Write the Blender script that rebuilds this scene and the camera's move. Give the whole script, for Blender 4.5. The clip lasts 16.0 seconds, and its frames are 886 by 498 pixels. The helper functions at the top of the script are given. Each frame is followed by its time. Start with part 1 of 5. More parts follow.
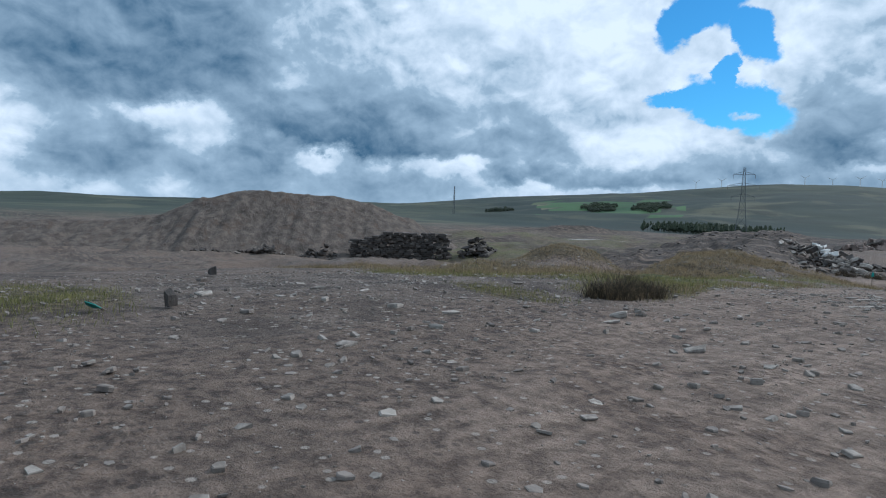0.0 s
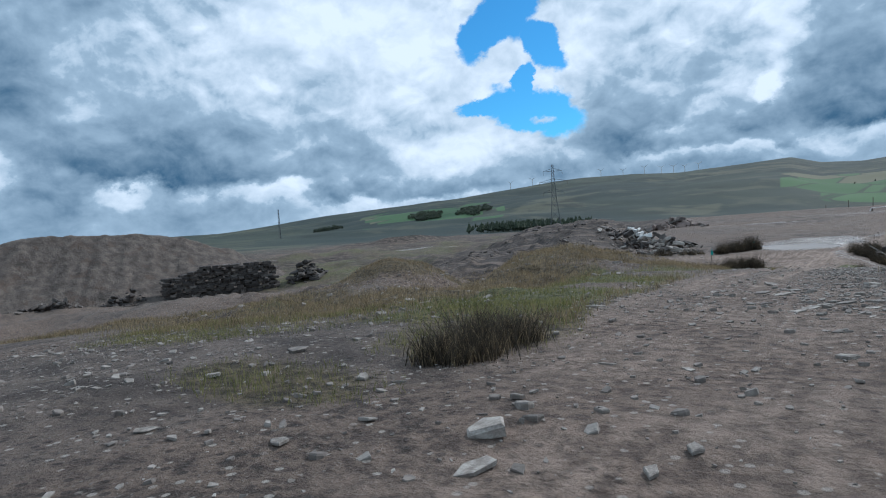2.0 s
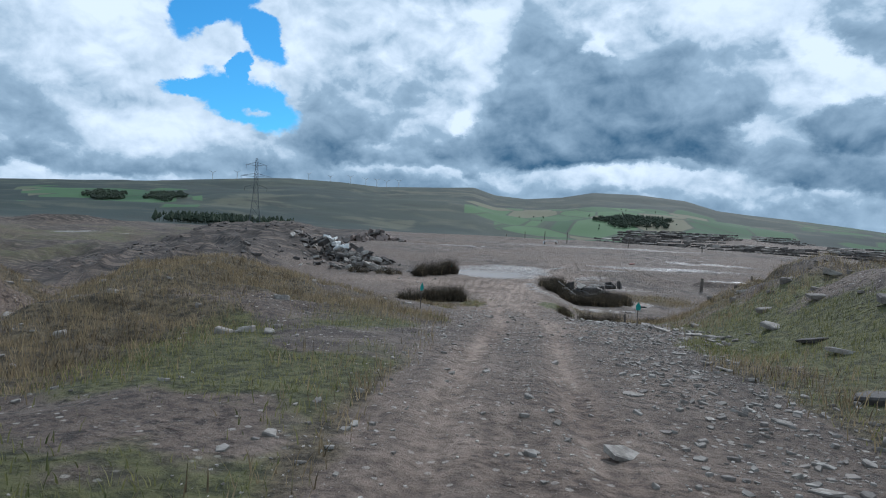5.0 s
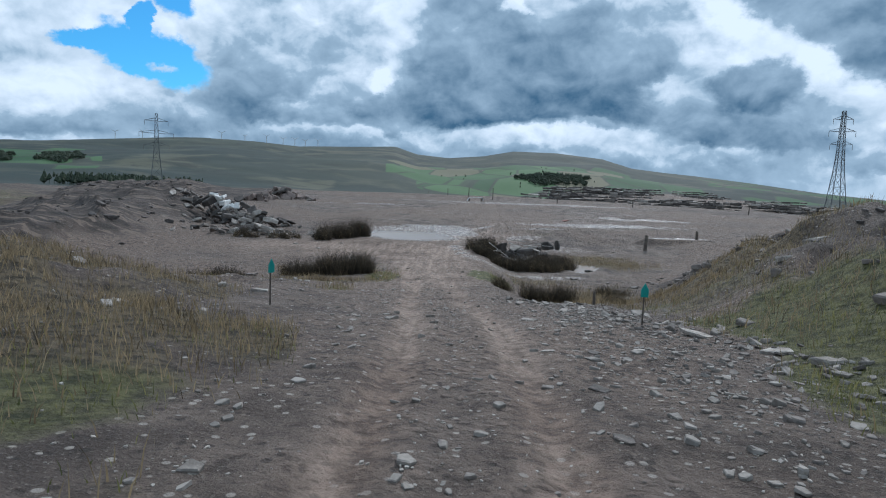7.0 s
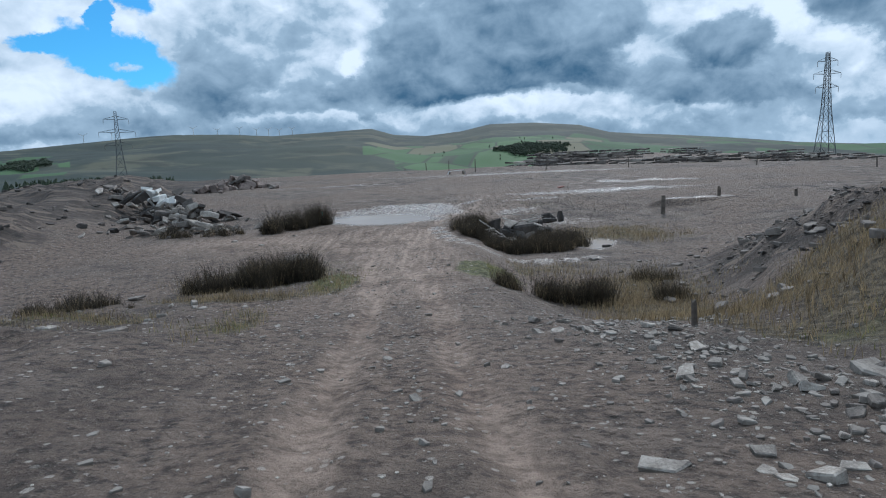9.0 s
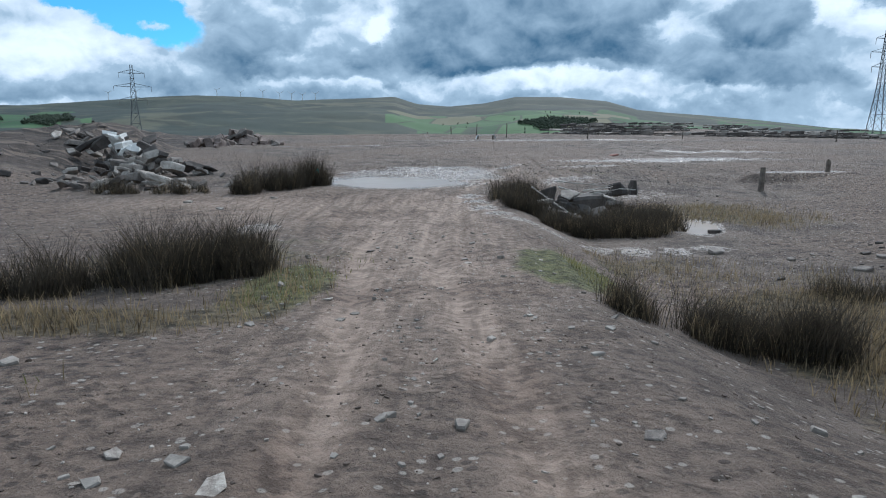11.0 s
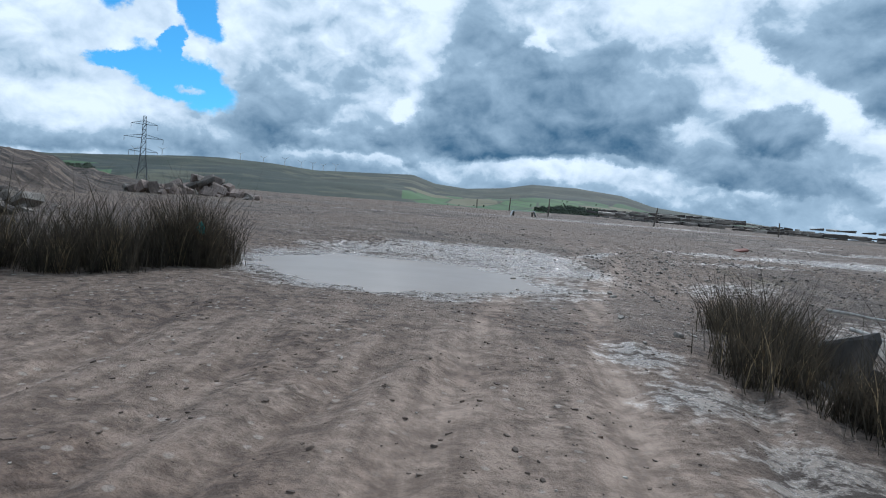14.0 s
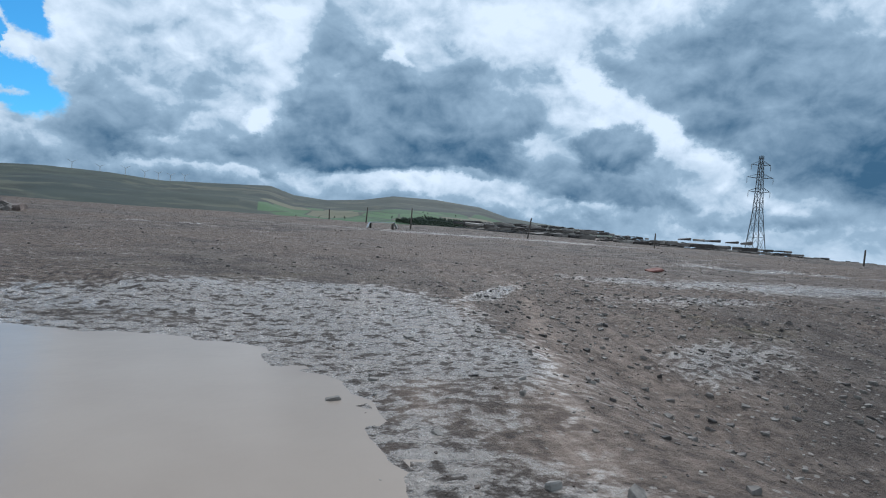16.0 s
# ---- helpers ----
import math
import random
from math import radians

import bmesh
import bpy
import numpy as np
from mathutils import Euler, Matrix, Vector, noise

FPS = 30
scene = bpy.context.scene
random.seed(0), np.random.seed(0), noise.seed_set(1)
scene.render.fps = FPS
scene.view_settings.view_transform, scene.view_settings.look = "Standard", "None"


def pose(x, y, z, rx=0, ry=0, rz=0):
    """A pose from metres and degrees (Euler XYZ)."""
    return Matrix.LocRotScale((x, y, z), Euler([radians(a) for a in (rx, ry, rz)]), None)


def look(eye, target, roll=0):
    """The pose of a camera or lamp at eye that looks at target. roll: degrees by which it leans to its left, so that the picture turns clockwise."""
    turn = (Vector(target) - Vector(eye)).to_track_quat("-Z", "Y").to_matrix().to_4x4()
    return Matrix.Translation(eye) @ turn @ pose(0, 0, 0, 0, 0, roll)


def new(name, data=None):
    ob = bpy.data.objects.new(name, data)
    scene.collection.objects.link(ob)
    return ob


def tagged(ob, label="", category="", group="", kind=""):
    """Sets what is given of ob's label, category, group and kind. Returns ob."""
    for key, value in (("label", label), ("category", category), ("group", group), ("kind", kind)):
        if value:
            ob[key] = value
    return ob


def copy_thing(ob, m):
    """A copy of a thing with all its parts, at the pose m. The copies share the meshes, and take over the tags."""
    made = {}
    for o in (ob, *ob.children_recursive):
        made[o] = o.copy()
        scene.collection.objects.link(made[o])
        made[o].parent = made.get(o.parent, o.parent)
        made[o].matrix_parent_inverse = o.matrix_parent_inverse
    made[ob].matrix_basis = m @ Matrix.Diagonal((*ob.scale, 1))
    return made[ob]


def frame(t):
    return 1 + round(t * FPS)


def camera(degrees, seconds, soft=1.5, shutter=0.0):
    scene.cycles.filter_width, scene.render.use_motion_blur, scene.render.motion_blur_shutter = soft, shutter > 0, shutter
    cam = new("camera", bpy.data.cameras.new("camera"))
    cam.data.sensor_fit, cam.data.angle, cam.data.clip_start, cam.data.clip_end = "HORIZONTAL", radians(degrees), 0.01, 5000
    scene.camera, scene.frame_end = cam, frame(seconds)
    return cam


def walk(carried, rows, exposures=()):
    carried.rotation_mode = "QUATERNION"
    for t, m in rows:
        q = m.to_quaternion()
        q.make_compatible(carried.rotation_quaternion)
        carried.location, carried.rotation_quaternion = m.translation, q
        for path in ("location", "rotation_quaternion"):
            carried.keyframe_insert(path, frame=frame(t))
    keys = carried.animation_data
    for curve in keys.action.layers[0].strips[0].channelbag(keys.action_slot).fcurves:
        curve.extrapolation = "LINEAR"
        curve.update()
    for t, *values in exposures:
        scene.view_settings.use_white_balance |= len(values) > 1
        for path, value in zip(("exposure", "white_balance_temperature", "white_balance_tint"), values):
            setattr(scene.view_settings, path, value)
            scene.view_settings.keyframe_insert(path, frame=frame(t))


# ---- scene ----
cam = camera(70.7, 16.0, soft=1.1)
PATH = [
    (0.0, pose(7.10, -28.25, 4.78, 86.79, -2.30, 50.30)),
    (0.5, pose(6.05, -27.17, 4.81, 87.30, 0.87, 47.00)),
    (1.0, pose(5.07, -26.05, 4.77, 87.31, 0.41, 42.97)),
    (1.5, pose(4.07, -24.40, 4.70, 87.13, 1.22, 39.36)),
    (2.0, pose(3.28, -22.92, 4.73, 88.00, 4.09, 34.82)),
    (2.5, pose(2.39, -21.38, 4.71, 88.23, -0.28, 30.86)),
    (3.0, pose(1.74, -19.69, 4.65, 87.08, 1.28, 26.68)),
    (3.5, pose(1.14, -17.95, 4.69, 86.15, 0.01, 21.56)),
    (4.0, pose(0.67, -16.26, 4.73, 86.02, -1.07, 15.77)),
    (4.5, pose(0.40, -13.59, 4.71, 87.39, 0.04, 10.60)),
    (5.0, pose(0.17, -11.55, 4.72, 87.86, -2.83, 8.13)),
    (7.5, pose(0.01, 0.18, 4.03, 84.11, -0.41, -0.91)),
    (8.0, pose(0.12, 2.34, 3.92, 84.53, 1.97, -1.29)),
    (8.5, pose(0.12, 4.78, 3.79, 84.19, 0.13, -1.32)),
    (9.0, pose(0.22, 6.96, 3.58, 82.50, 2.47, -0.79)),
    (11.5, pose(-0.61, 20.03, 2.02, 79.96, -1.43, 2.46)),
    (12.0, pose(-0.93, 23.31, 1.67, 82.24, -4.14, 3.14)),
    (12.5, pose(-1.32, 26.45, 1.58, 84.69, -6.17, 3.53)),
    (13.0, pose(-1.56, 29.49, 1.50, 85.86, -6.56, 4.11)),
    (13.5, pose(-1.76, 32.88, 1.43, 86.72, -4.08, 4.30)),
    (14.0, pose(-1.90, 35.92, 1.45, 87.22, -4.61, 2.52)),
    (14.5, pose(-1.86, 38.73, 1.46, 88.29, -4.45, -0.69)),
    (15.0, pose(-1.60, 41.09, 1.49, 88.73, -2.78, -4.03)),
    (15.5, pose(-1.21, 43.46, 1.55, 88.39, -2.06, -7.26)),
    (16.0, pose(-0.81, 45.81, 1.69, 89.22, -3.91, -10.11)),
]
walk(cam, PATH, [(0.0, -0.15, 5550, 9), (9.0, -0.15, 5550, 9), (11.3, 0.05, 5600, 9), (12.8, 0.05, 5600, 9), (14.3, -0.12, 5600, 9), (16.0, -0.2, 5600, 9)])

# ---- daylight: broken cloud, the sun behind it ahead of the track ----
SUN_BEARING, SUN_HEIGHT = 18.0, 40.0


def heading(bearing, height):
    b, h = radians(bearing), radians(height)
    return Vector((math.sin(b) * math.cos(h), math.cos(b) * math.cos(h), math.sin(h)))


def nodes_of(tree):
    """Short makers of nodes and links for one node tree."""
    def node(kind, **sets):
        n = tree.nodes.new(kind)
        for key, value in sets.items():
            if key == "op":
                n.operation = value
            elif key == "mode":
                n.blend_type = value
            elif key == "data":
                n.data_type = value
        return n

    def link(a, b):
        tree.links.new(a, b)

    def put(socket, value):
        if isinstance(value, bpy.types.NodeSocket):
            link(value, socket)
        elif isinstance(value, (tuple, list)) and len(value) == 3 and socket.type == "RGBA":
            socket.default_value = (*value, 1)
        else:
            socket.default_value = value

    def math_(op, a, b=0.0, clamp=False):
        n = node("ShaderNodeMath", op=op)
        n.use_clamp = clamp
        put(n.inputs[0], a), put(n.inputs[1], b)
        return n.outputs[0]

    def mix(fac, a, b, mode="MIX"):
        n = node("ShaderNodeMix", data="RGBA")
        n.blend_type = mode
        put(n.inputs[0], fac), put(n.inputs[6], a), put(n.inputs[7], b)
        return n.outputs[2]

    def noise_(vec, scale, detail=4.0, rough=0.55, warp=0.0):
        n = node("ShaderNodeTexNoise")
        n.inputs["Scale"].default_value, n.inputs["Detail"].default_value = scale, detail
        n.inputs["Roughness"].default_value, n.inputs["Distortion"].default_value = rough, warp
        if vec is not None:
            link(vec, n.inputs["Vector"])
        return n.outputs["Fac"]

    def ramp(fac, lo, hi, a=0.0, b=1.0, smooth=True):
        n = node("ShaderNodeMapRange")
        n.interpolation_type = "SMOOTHSTEP" if smooth else "LINEAR"
        put(n.inputs[0], fac)
        for i, v in enumerate((lo, hi, a, b)):
            n.inputs[i + 1].default_value = v
        return n.outputs[0]

    def attr(name):
        n = node("ShaderNodeAttribute")
        n.attribute_name = name
        return n.outputs["Fac"]

    return node, link, put, math_, mix, noise_, ramp, attr


def build_world():
    world = bpy.data.worlds.new("cloudy_sky")
    scene.world = world
    world.use_nodes = True
    tree = world.node_tree
    tree.nodes.clear()
    node, link, put, math_, mix, noise_, ramp, attr = nodes_of(tree)
    way = node("ShaderNodeTexCoord").outputs["Generated"]
    sky = node("ShaderNodeTexSky")
    sky.sky_type, sky.sun_disc = "NISHITA", False
    sky.sun_elevation, sky.sun_rotation = radians(SUN_HEIGHT), radians(SUN_BEARING)
    sky.altitude, sky.air_density, sky.dust_density, sky.ozone_density = 300, 1.0, 0.4, 1.6
    blue = mix(1.0, sky.outputs[0], (0.040, 0.100, 0.126), "MULTIPLY")
    part = node("ShaderNodeSeparateXYZ")
    link(way, part.inputs[0])
    x, y, z = part.outputs

    # bearing and height above the horizon in degrees, bent by two sizes of billow
    flat = node("ShaderNodeCombineXYZ")
    put(flat.inputs[0], x), put(flat.inputs[1], y), put(flat.inputs[2], math_("MULTIPLY", z, 1.35))
    puff_at = flat.outputs[0]

    def billow(scale, detail, rough):
        n = node("ShaderNodeTexNoise")
        n.inputs["Scale"].default_value, n.inputs["Detail"].default_value = scale, detail
        n.inputs["Roughness"].default_value = rough
        link(puff_at, n.inputs["Vector"])
        sep = node("ShaderNodeSeparateColor")
        link(n.outputs["Color"], sep.inputs[0])
        return [math_("SUBTRACT", c, 0.5) for c in sep.outputs[:2]]

    wide_u, wide_v = billow(6.0, 3.0, 0.5)
    fine_u, fine_v = billow(19.0, 6.0, 0.62)
    turn0 = math_("MULTIPLY", math_("ARCTAN2", x, y), 57.2958)
    up0 = math_("MULTIPLY", math_("ARCSINE", z), 57.2958)

    def bent(base, big_, small, p, q):
        return math_("ADD", base, math_("ADD", math_("MULTIPLY", big_, p), math_("MULTIPLY", small, q)))

    turn_, up_ = bent(turn0, wide_u, fine_u, 7.0, 4.4), bent(up0, wide_v, fine_v, 3.6, 3.0)
    turn_g, up_g = bent(turn0, wide_u, fine_u, 2.0, 4.2), bent(up0, wide_v, fine_v, 1.2, 3.2)

    def oval(b0, e0, rb, re, tilt=0.0, tight=False):
        """How far out a direction lies from an oval's middle (1 at its rim), and its place up and down in it."""
        c, s = math.cos(radians(tilt)), math.sin(radians(tilt))
        db, de = math_("SUBTRACT", turn_g if tight else turn_, b0), math_("SUBTRACT", up_g if tight else up_, e0)
        u = math_("ADD", math_("MULTIPLY", db, c / rb), math_("MULTIPLY", de, s / rb))
        v = math_("ADD", math_("MULTIPLY", db, -s / re), math_("MULTIPLY", de, c / re))
        return math_("SQRT", math_("ADD", math_("MULTIPLY", u, u), math_("MULTIPLY", v, v))), v

    def shifted(by):
        n = node("ShaderNodeVectorMath", op="ADD")
        link(puff_at, n.inputs[0])
        n.inputs[1].default_value = by
        return n.outputs[0]

    towards = heading(SUN_BEARING, SUN_HEIGHT + 30) * 0.05
    big = noise_(shifted((3.1, 0.4, 0.7)), 2.6, 2.0, 0.5, 0.2)
    puffs, puffs_lit = noise_(puff_at, 6.5, 6.0, 0.5, 0.25), noise_(shifted(towards * 0.7), 6.5, 6.0, 0.5, 0.25)
    fine, fine_lit = noise_(puff_at, 17.0, 6.0, 0.55, 0.3), noise_(shifted(towards * 0.35), 17.0, 6.0, 0.55, 0.3)

    # broad shading of the cloud deck: bearing, height, reach across and up, tilt, tone at the top and at the foot, softness
    shade = math_("ADD", 0.16, math_("MULTIPLY", ramp(big, 0.40, 0.70), 0.42))
    for b0, e0, rb, re, tilt, above, under, soft_ in (
            # the deck west of the gap
            (-60.0, 15.5, 26.0, 7.5, 0, 0.40, 0.40, 0.5), (-43.0, 16.5, 12.5, 5.5, 0, 0.05, 0.14, 0.5), (-50.0, 11.5, 9.0, 4.0, 0, 0.20, 0.34, 0.7),
            (-76.5, 14.0, 11.0, 6.6, 8, 0.50, 0.88, 0.35), (-57.5, 8.0, 11.0, 3.4, -4, 0.46, 0.98, 0.38), (-46.0, 7.0, 5.5, 2.2, 0, 0.30, 0.60, 0.6),
            (-38.5, 9.5, 5.5, 3.8, 0, 0.14, 0.36, 0.6), (-73.5, 6.2, 5.5, 2.2, 10, 0.04, 0.22, 0.4), (-66.0, 5.0, 3.2, 1.5, 0, 0.45, 0.75, 0.4),
            (-80.0, 4.6, 5.0, 2.6, 0, 0.50, 0.80, 0.5), (-71.0, 2.9, 4.5, 1.3, 0, 0.40, 0.62, 0.5), (-55.0, 3.4, 8.0, 1.3, 0, 0.22, 0.52, 0.6),
            (-61.0, 4.6, 3.0, 1.0, 0, 0.04, 0.20, 0.5), (-49.0, 4.4, 3.4, 0.9, 0, 0.04, 0.20, 0.5), (-42.5, 4.1, 3.6, 1.0, 0, 0.50, 0.86, 0.4),
            (-35.0, 6.2, 5.0, 2.2, 0, 0.04, 0.26, 0.5), (-35.0, 3.4, 5.5, 1.0, 0, 0.40, 0.74, 0.4),
            # the mass between the gap and the bright rift
            (-15.5, 13.6, 9.6, 5.8, 0, 0.14, 0.40, 0.20), (-15.0, 8.0, 10.0, 3.1, 6, 0.42, 0.84, 0.32), (-24.5, 5.2, 3.8, 1.6, 0, 0.50, 0.82, 0.35),
            (-9.5, 8.7, 3.2, 1.4, 20, 0.20, 0.52, 0.5), (-12.5, 6.0, 3.2, 1.3, 0, 0.24, 0.60, 0.4), (-4.8, 15.6, 1.5, 5.6, -8, 0.0, 0.06, 0.6),
            (-6.9, 9.6, 1.3, 0.9, 30, 0.0, 0.10, 0.4), (-18.0, 17.8, 6.5, 2.0, 0, 0.10, 0.22, 0.6),
            # the dark mass ahead, with its level foot
            (5.5, 12.2, 10.2, 6.6, 0, 0.40, 0.90, 0.22), (2.0, 7.4, 7.6, 1.9, 0, 0.70, 1.00, 0.28), (12.5, 9.0, 5.0, 3.4, 0, 0.60, 0.86, 0.40),
            (3.0, 17.6, 5.0, 2.4, 0, 0.22, 0.40, 0.6), (15.0, 12.6, 4.6, 3.4, 0, 0.36, 0.60, 0.5), (5.2, 16.0, 1.0, 0.8, 0, 0.0, 0.08, 0.5),
            # bright openings towards the sun and the masses beyond
            (16.5, 19.0, 6.5, 3.2, 0, 0.0, 0.0, 0.5), (26.0, 16.5, 5.5, 3.4, -14, 0.34, 0.52, 0.4), (38.0, 14.0, 11.5, 7.6, 0, 0.40, 0.82, 0.35),
            (45.0, 9.5, 7.0, 4.6, 0, 0.62, 0.92, 0.5), (36.5, 18.0, 4.0, 1.6, 0, 0.55, 0.70, 0.6), (22.8, 13.6, 4.6, 1.1, -52, 0.0, 0.0, 0.6),
            (28.0, 10.6, 4.0, 1.2, -30, 0.0, 0.05, 0.5), (17.8, 8.9, 2.2, 1.2, 10, 0.06, 0.30, 0.5), (25.0, 8.4, 3.4, 2.5, 0, 0.58, 0.86, 0.25),
            (32.8, 7.6, 2.6, 1.8, -20, 0.05, 0.16, 0.5), (23.0, 5.5, 8.5, 1.3, -6, 0.52, 0.80, 0.4), (36.0, 3.8, 7.0, 1.0, 0, 0.42, 0.66, 0.5),
            # low, bright banks along the horizon
            (7.6, 4.8, 10.0, 1.2, 0, 0.02, 0.26, 0.5), (-10.0, 4.5, 8.0, 0.7, 0, 0.12, 0.40, 0.5), (12.2, 5.9, 1.4, 0.5, 0, 0.42, 0.56, 0.4),
            (20.0, 3.6, 8.0, 0.8, 0, 0.16, 0.42, 0.5), (6.0, 3.3, 5.0, 0.4, 0, 0.42, 0.56, 0.5)):
        away, v = oval(b0, e0, rb, re, tilt)
        tone = ramp(v, -0.85, 0.7, under, above, smooth=False)
        n = node("ShaderNodeMix")
        put(n.inputs[0], ramp(away, 1.0 + soft_, 1.0 - soft_)), put(n.inputs[2], shade), put(n.inputs[3], tone)
        shade = n.outputs[0]

    # the gap of blue with a white head reaching into it
    gap = None
    for b0, e0, rb, re, tilt in ((-30.0, 17.2, 1.9, 3.4, -38), (-27.6, 19.5, 2.4, 3.4, 0), (-24.9, 15.2, 1.5, 2.9, 42), (-26.6, 12.4, 0.9, 1.7, -12), (-26.0, 9.6, 4.6, 1.9, -14), (-30.2, 10.5, 2.4, 1.0, 0)):
        held = ramp(oval(b0, e0, rb, re, tilt, True)[0], 1.16, 0.86)
        gap = held if gap is None else math_("MAXIMUM", gap, held)
    gap = math_("SUBTRACT", gap, math_("MULTIPLY", ramp(oval(-25.3, 8.9, 0.8, 0.34, 0, True)[0], 1.5, 0.4), 0.8), True)
    near_gap = ramp(oval(-27.0, 13.0, 7.6, 8.0, 0)[0], 1.3, 0.7)
    shade = math_("MULTIPLY", shade, math_("SUBTRACT", 1.0, math_("MULTIPLY", near_gap, 0.45)))
    # billows: sides towards the light are bright, undersides blue-grey
    relief = math_("ADD", math_("MULTIPLY", math_("SUBTRACT", puffs_lit, puffs), 1.25), math_("MULTIPLY", math_("SUBTRACT", fine_lit, fine), 0.95))
    relief = math_("ADD", relief, math_("ADD", math_("MULTIPLY", math_("SUBTRACT", puffs, 0.5), 0.55), math_("MULTIPLY", math_("SUBTRACT", fine, 0.5), 0.30)))
    shade = math_("ADD", math_("MAXIMUM", shade, 0.0), math_("MULTIPLY", relief, ramp(shade, 0.0, 0.3, 0.45, 1.0)))
    cloud = mix(ramp(shade, 0.0, 0.36, smooth=False), (0.95, 1.01, 1.04), (0.44, 0.56, 0.645))
    cloud = mix(ramp(shade, 0.30, 1.0, smooth=False), cloud, (0.070, 0.152, 0.238))
    look_ = mix(gap, cloud, blue)
    look_ = mix(ramp(z, -0.02, 0.075, 0.42, 0.0), look_, (0.48, 0.61, 0.70))
    below = ramp(z, -0.05, -0.01)
    look_ = mix(below, (0.12, 0.11, 0.10), look_)
    back = node("ShaderNodeBackground")
    link(look_, back.inputs[0])
    back.inputs[1].default_value = 1.0
    out = node("ShaderNodeOutputWorld")
    link(back.outputs[0], out.inputs[0])


build_world()
sun = new("sun", bpy.data.lights.new("sun", "SUN"))
sun.data.energy, sun.data.angle, sun.data.color = 2.9, radians(2.5), (1.0, 0.93, 0.84)
sun.matrix_world = look(heading(SUN_BEARING, SUN_HEIGHT) * 100, (0, 0, 0))



# ---- materials ----
def material(name):
    m = bpy.data.materials.new(name)
    m.use_nodes = True
    tree = m.node_tree
    tree.nodes.clear()
    kit = nodes_of(tree)
    node, link = kit[0], kit[1]
    bsdf, out = node("ShaderNodeBsdfPrincipled"), node("ShaderNodeOutputMaterial")
    link(bsdf.outputs[0], out.inputs[0])
    return m, bsdf, kit


def bump_into(bsdf, kit, height, strength=0.5, distance=0.05):
    node, link = kit[0], kit[1]
    b = node("ShaderNodeBump")
    b.inputs["Strength"].default_value, b.inputs["Distance"].default_value = strength, distance
    link(height, b.inputs["Height"])
    link(b.outputs[0], bsdf.inputs["Normal"])


def speckled(name, dark, light, scale=3.0, rough=0.9, relief=0.4, deep=0.03, vary=0.25, metal=0.0, third=None):
    """A grained surface: two tones at two scales, each object a little different."""
    m, bsdf, kit = material(name)
    node, link, put, math_, mix, noise_, ramp, attr = kit
    at = node("ShaderNodeTexCoord").outputs["Object"]
    info = node("ShaderNodeObjectInfo").outputs["Random"]
    wide, fine = noise_(at, scale, 5.0, 0.6), noise_(at, scale * 7, 4.0, 0.65)
    col = mix(ramp(math_("ADD", math_("MULTIPLY", wide, 0.65), math_("MULTIPLY", fine, 0.35)), 0.35, 0.65), dark, light)
    if third:
        col = mix(ramp(noise_(at, scale * 0.6, 3.0, 0.6, 0.6), 0.55, 0.66), col, third)
    tone = ramp(info, 0.0, 1.0, 1 - vary, 1 + vary, smooth=False)
    scale_ = node("ShaderNodeVectorMath", op="SCALE")
    link(col, scale_.inputs[0]), link(tone, scale_.inputs["Scale"])
    link(scale_.outputs[0], bsdf.inputs["Base Color"])
    put(bsdf.inputs["Roughness"], ramp(fine, 0.3, 0.7, rough - 0.08, min(1.0, rough + 0.06)))
    bsdf.inputs["Metallic"].default_value = metal
    bump_into(bsdf, kit, math_("ADD", wide, math_("MULTIPLY", fine, 0.5)), relief, deep)
    return m


def blades(name, root, tip, scale=1.2):
    """Grass and rush blades: each blade its own tone, paler towards the tip."""
    m, bsdf, kit = material(name)
    node, link, put, math_, mix, noise_, ramp, attr = kit
    island = node("ShaderNodeNewGeometry").outputs["Random Per Island"]
    at = node("ShaderNodeTexCoord").outputs["Object"]
    patch = noise_(at, scale, 3.0, 0.6)
    clump = ramp(noise_(at, scale * 4.5, 3.0, 0.6), 0.36, 0.62, -0.28, 0.18)
    fac = math_("ADD", math_("ADD", math_("MULTIPLY", island, 0.6), math_("MULTIPLY", patch, 0.5)), clump, True)
    col = mix(fac, root, tip)
    link(col, bsdf.inputs["Base Color"])
    bsdf.inputs["Roughness"].default_value = 0.75
    bsdf.inputs["Specular IOR Level"].default_value = 0.2
    thin, both = node("ShaderNodeBsdfTranslucent"), node("ShaderNodeMixShader")
    link(col, thin.inputs[0])
    both.inputs[0].default_value = 0.4
    link(bsdf.outputs[0], both.inputs[1]), link(thin.outputs[0], both.inputs[2])
    out = [n for n in m.node_tree.nodes if n.type == "OUTPUT_MATERIAL"][0]
    link(both.outputs[0], out.inputs[0])
    return m


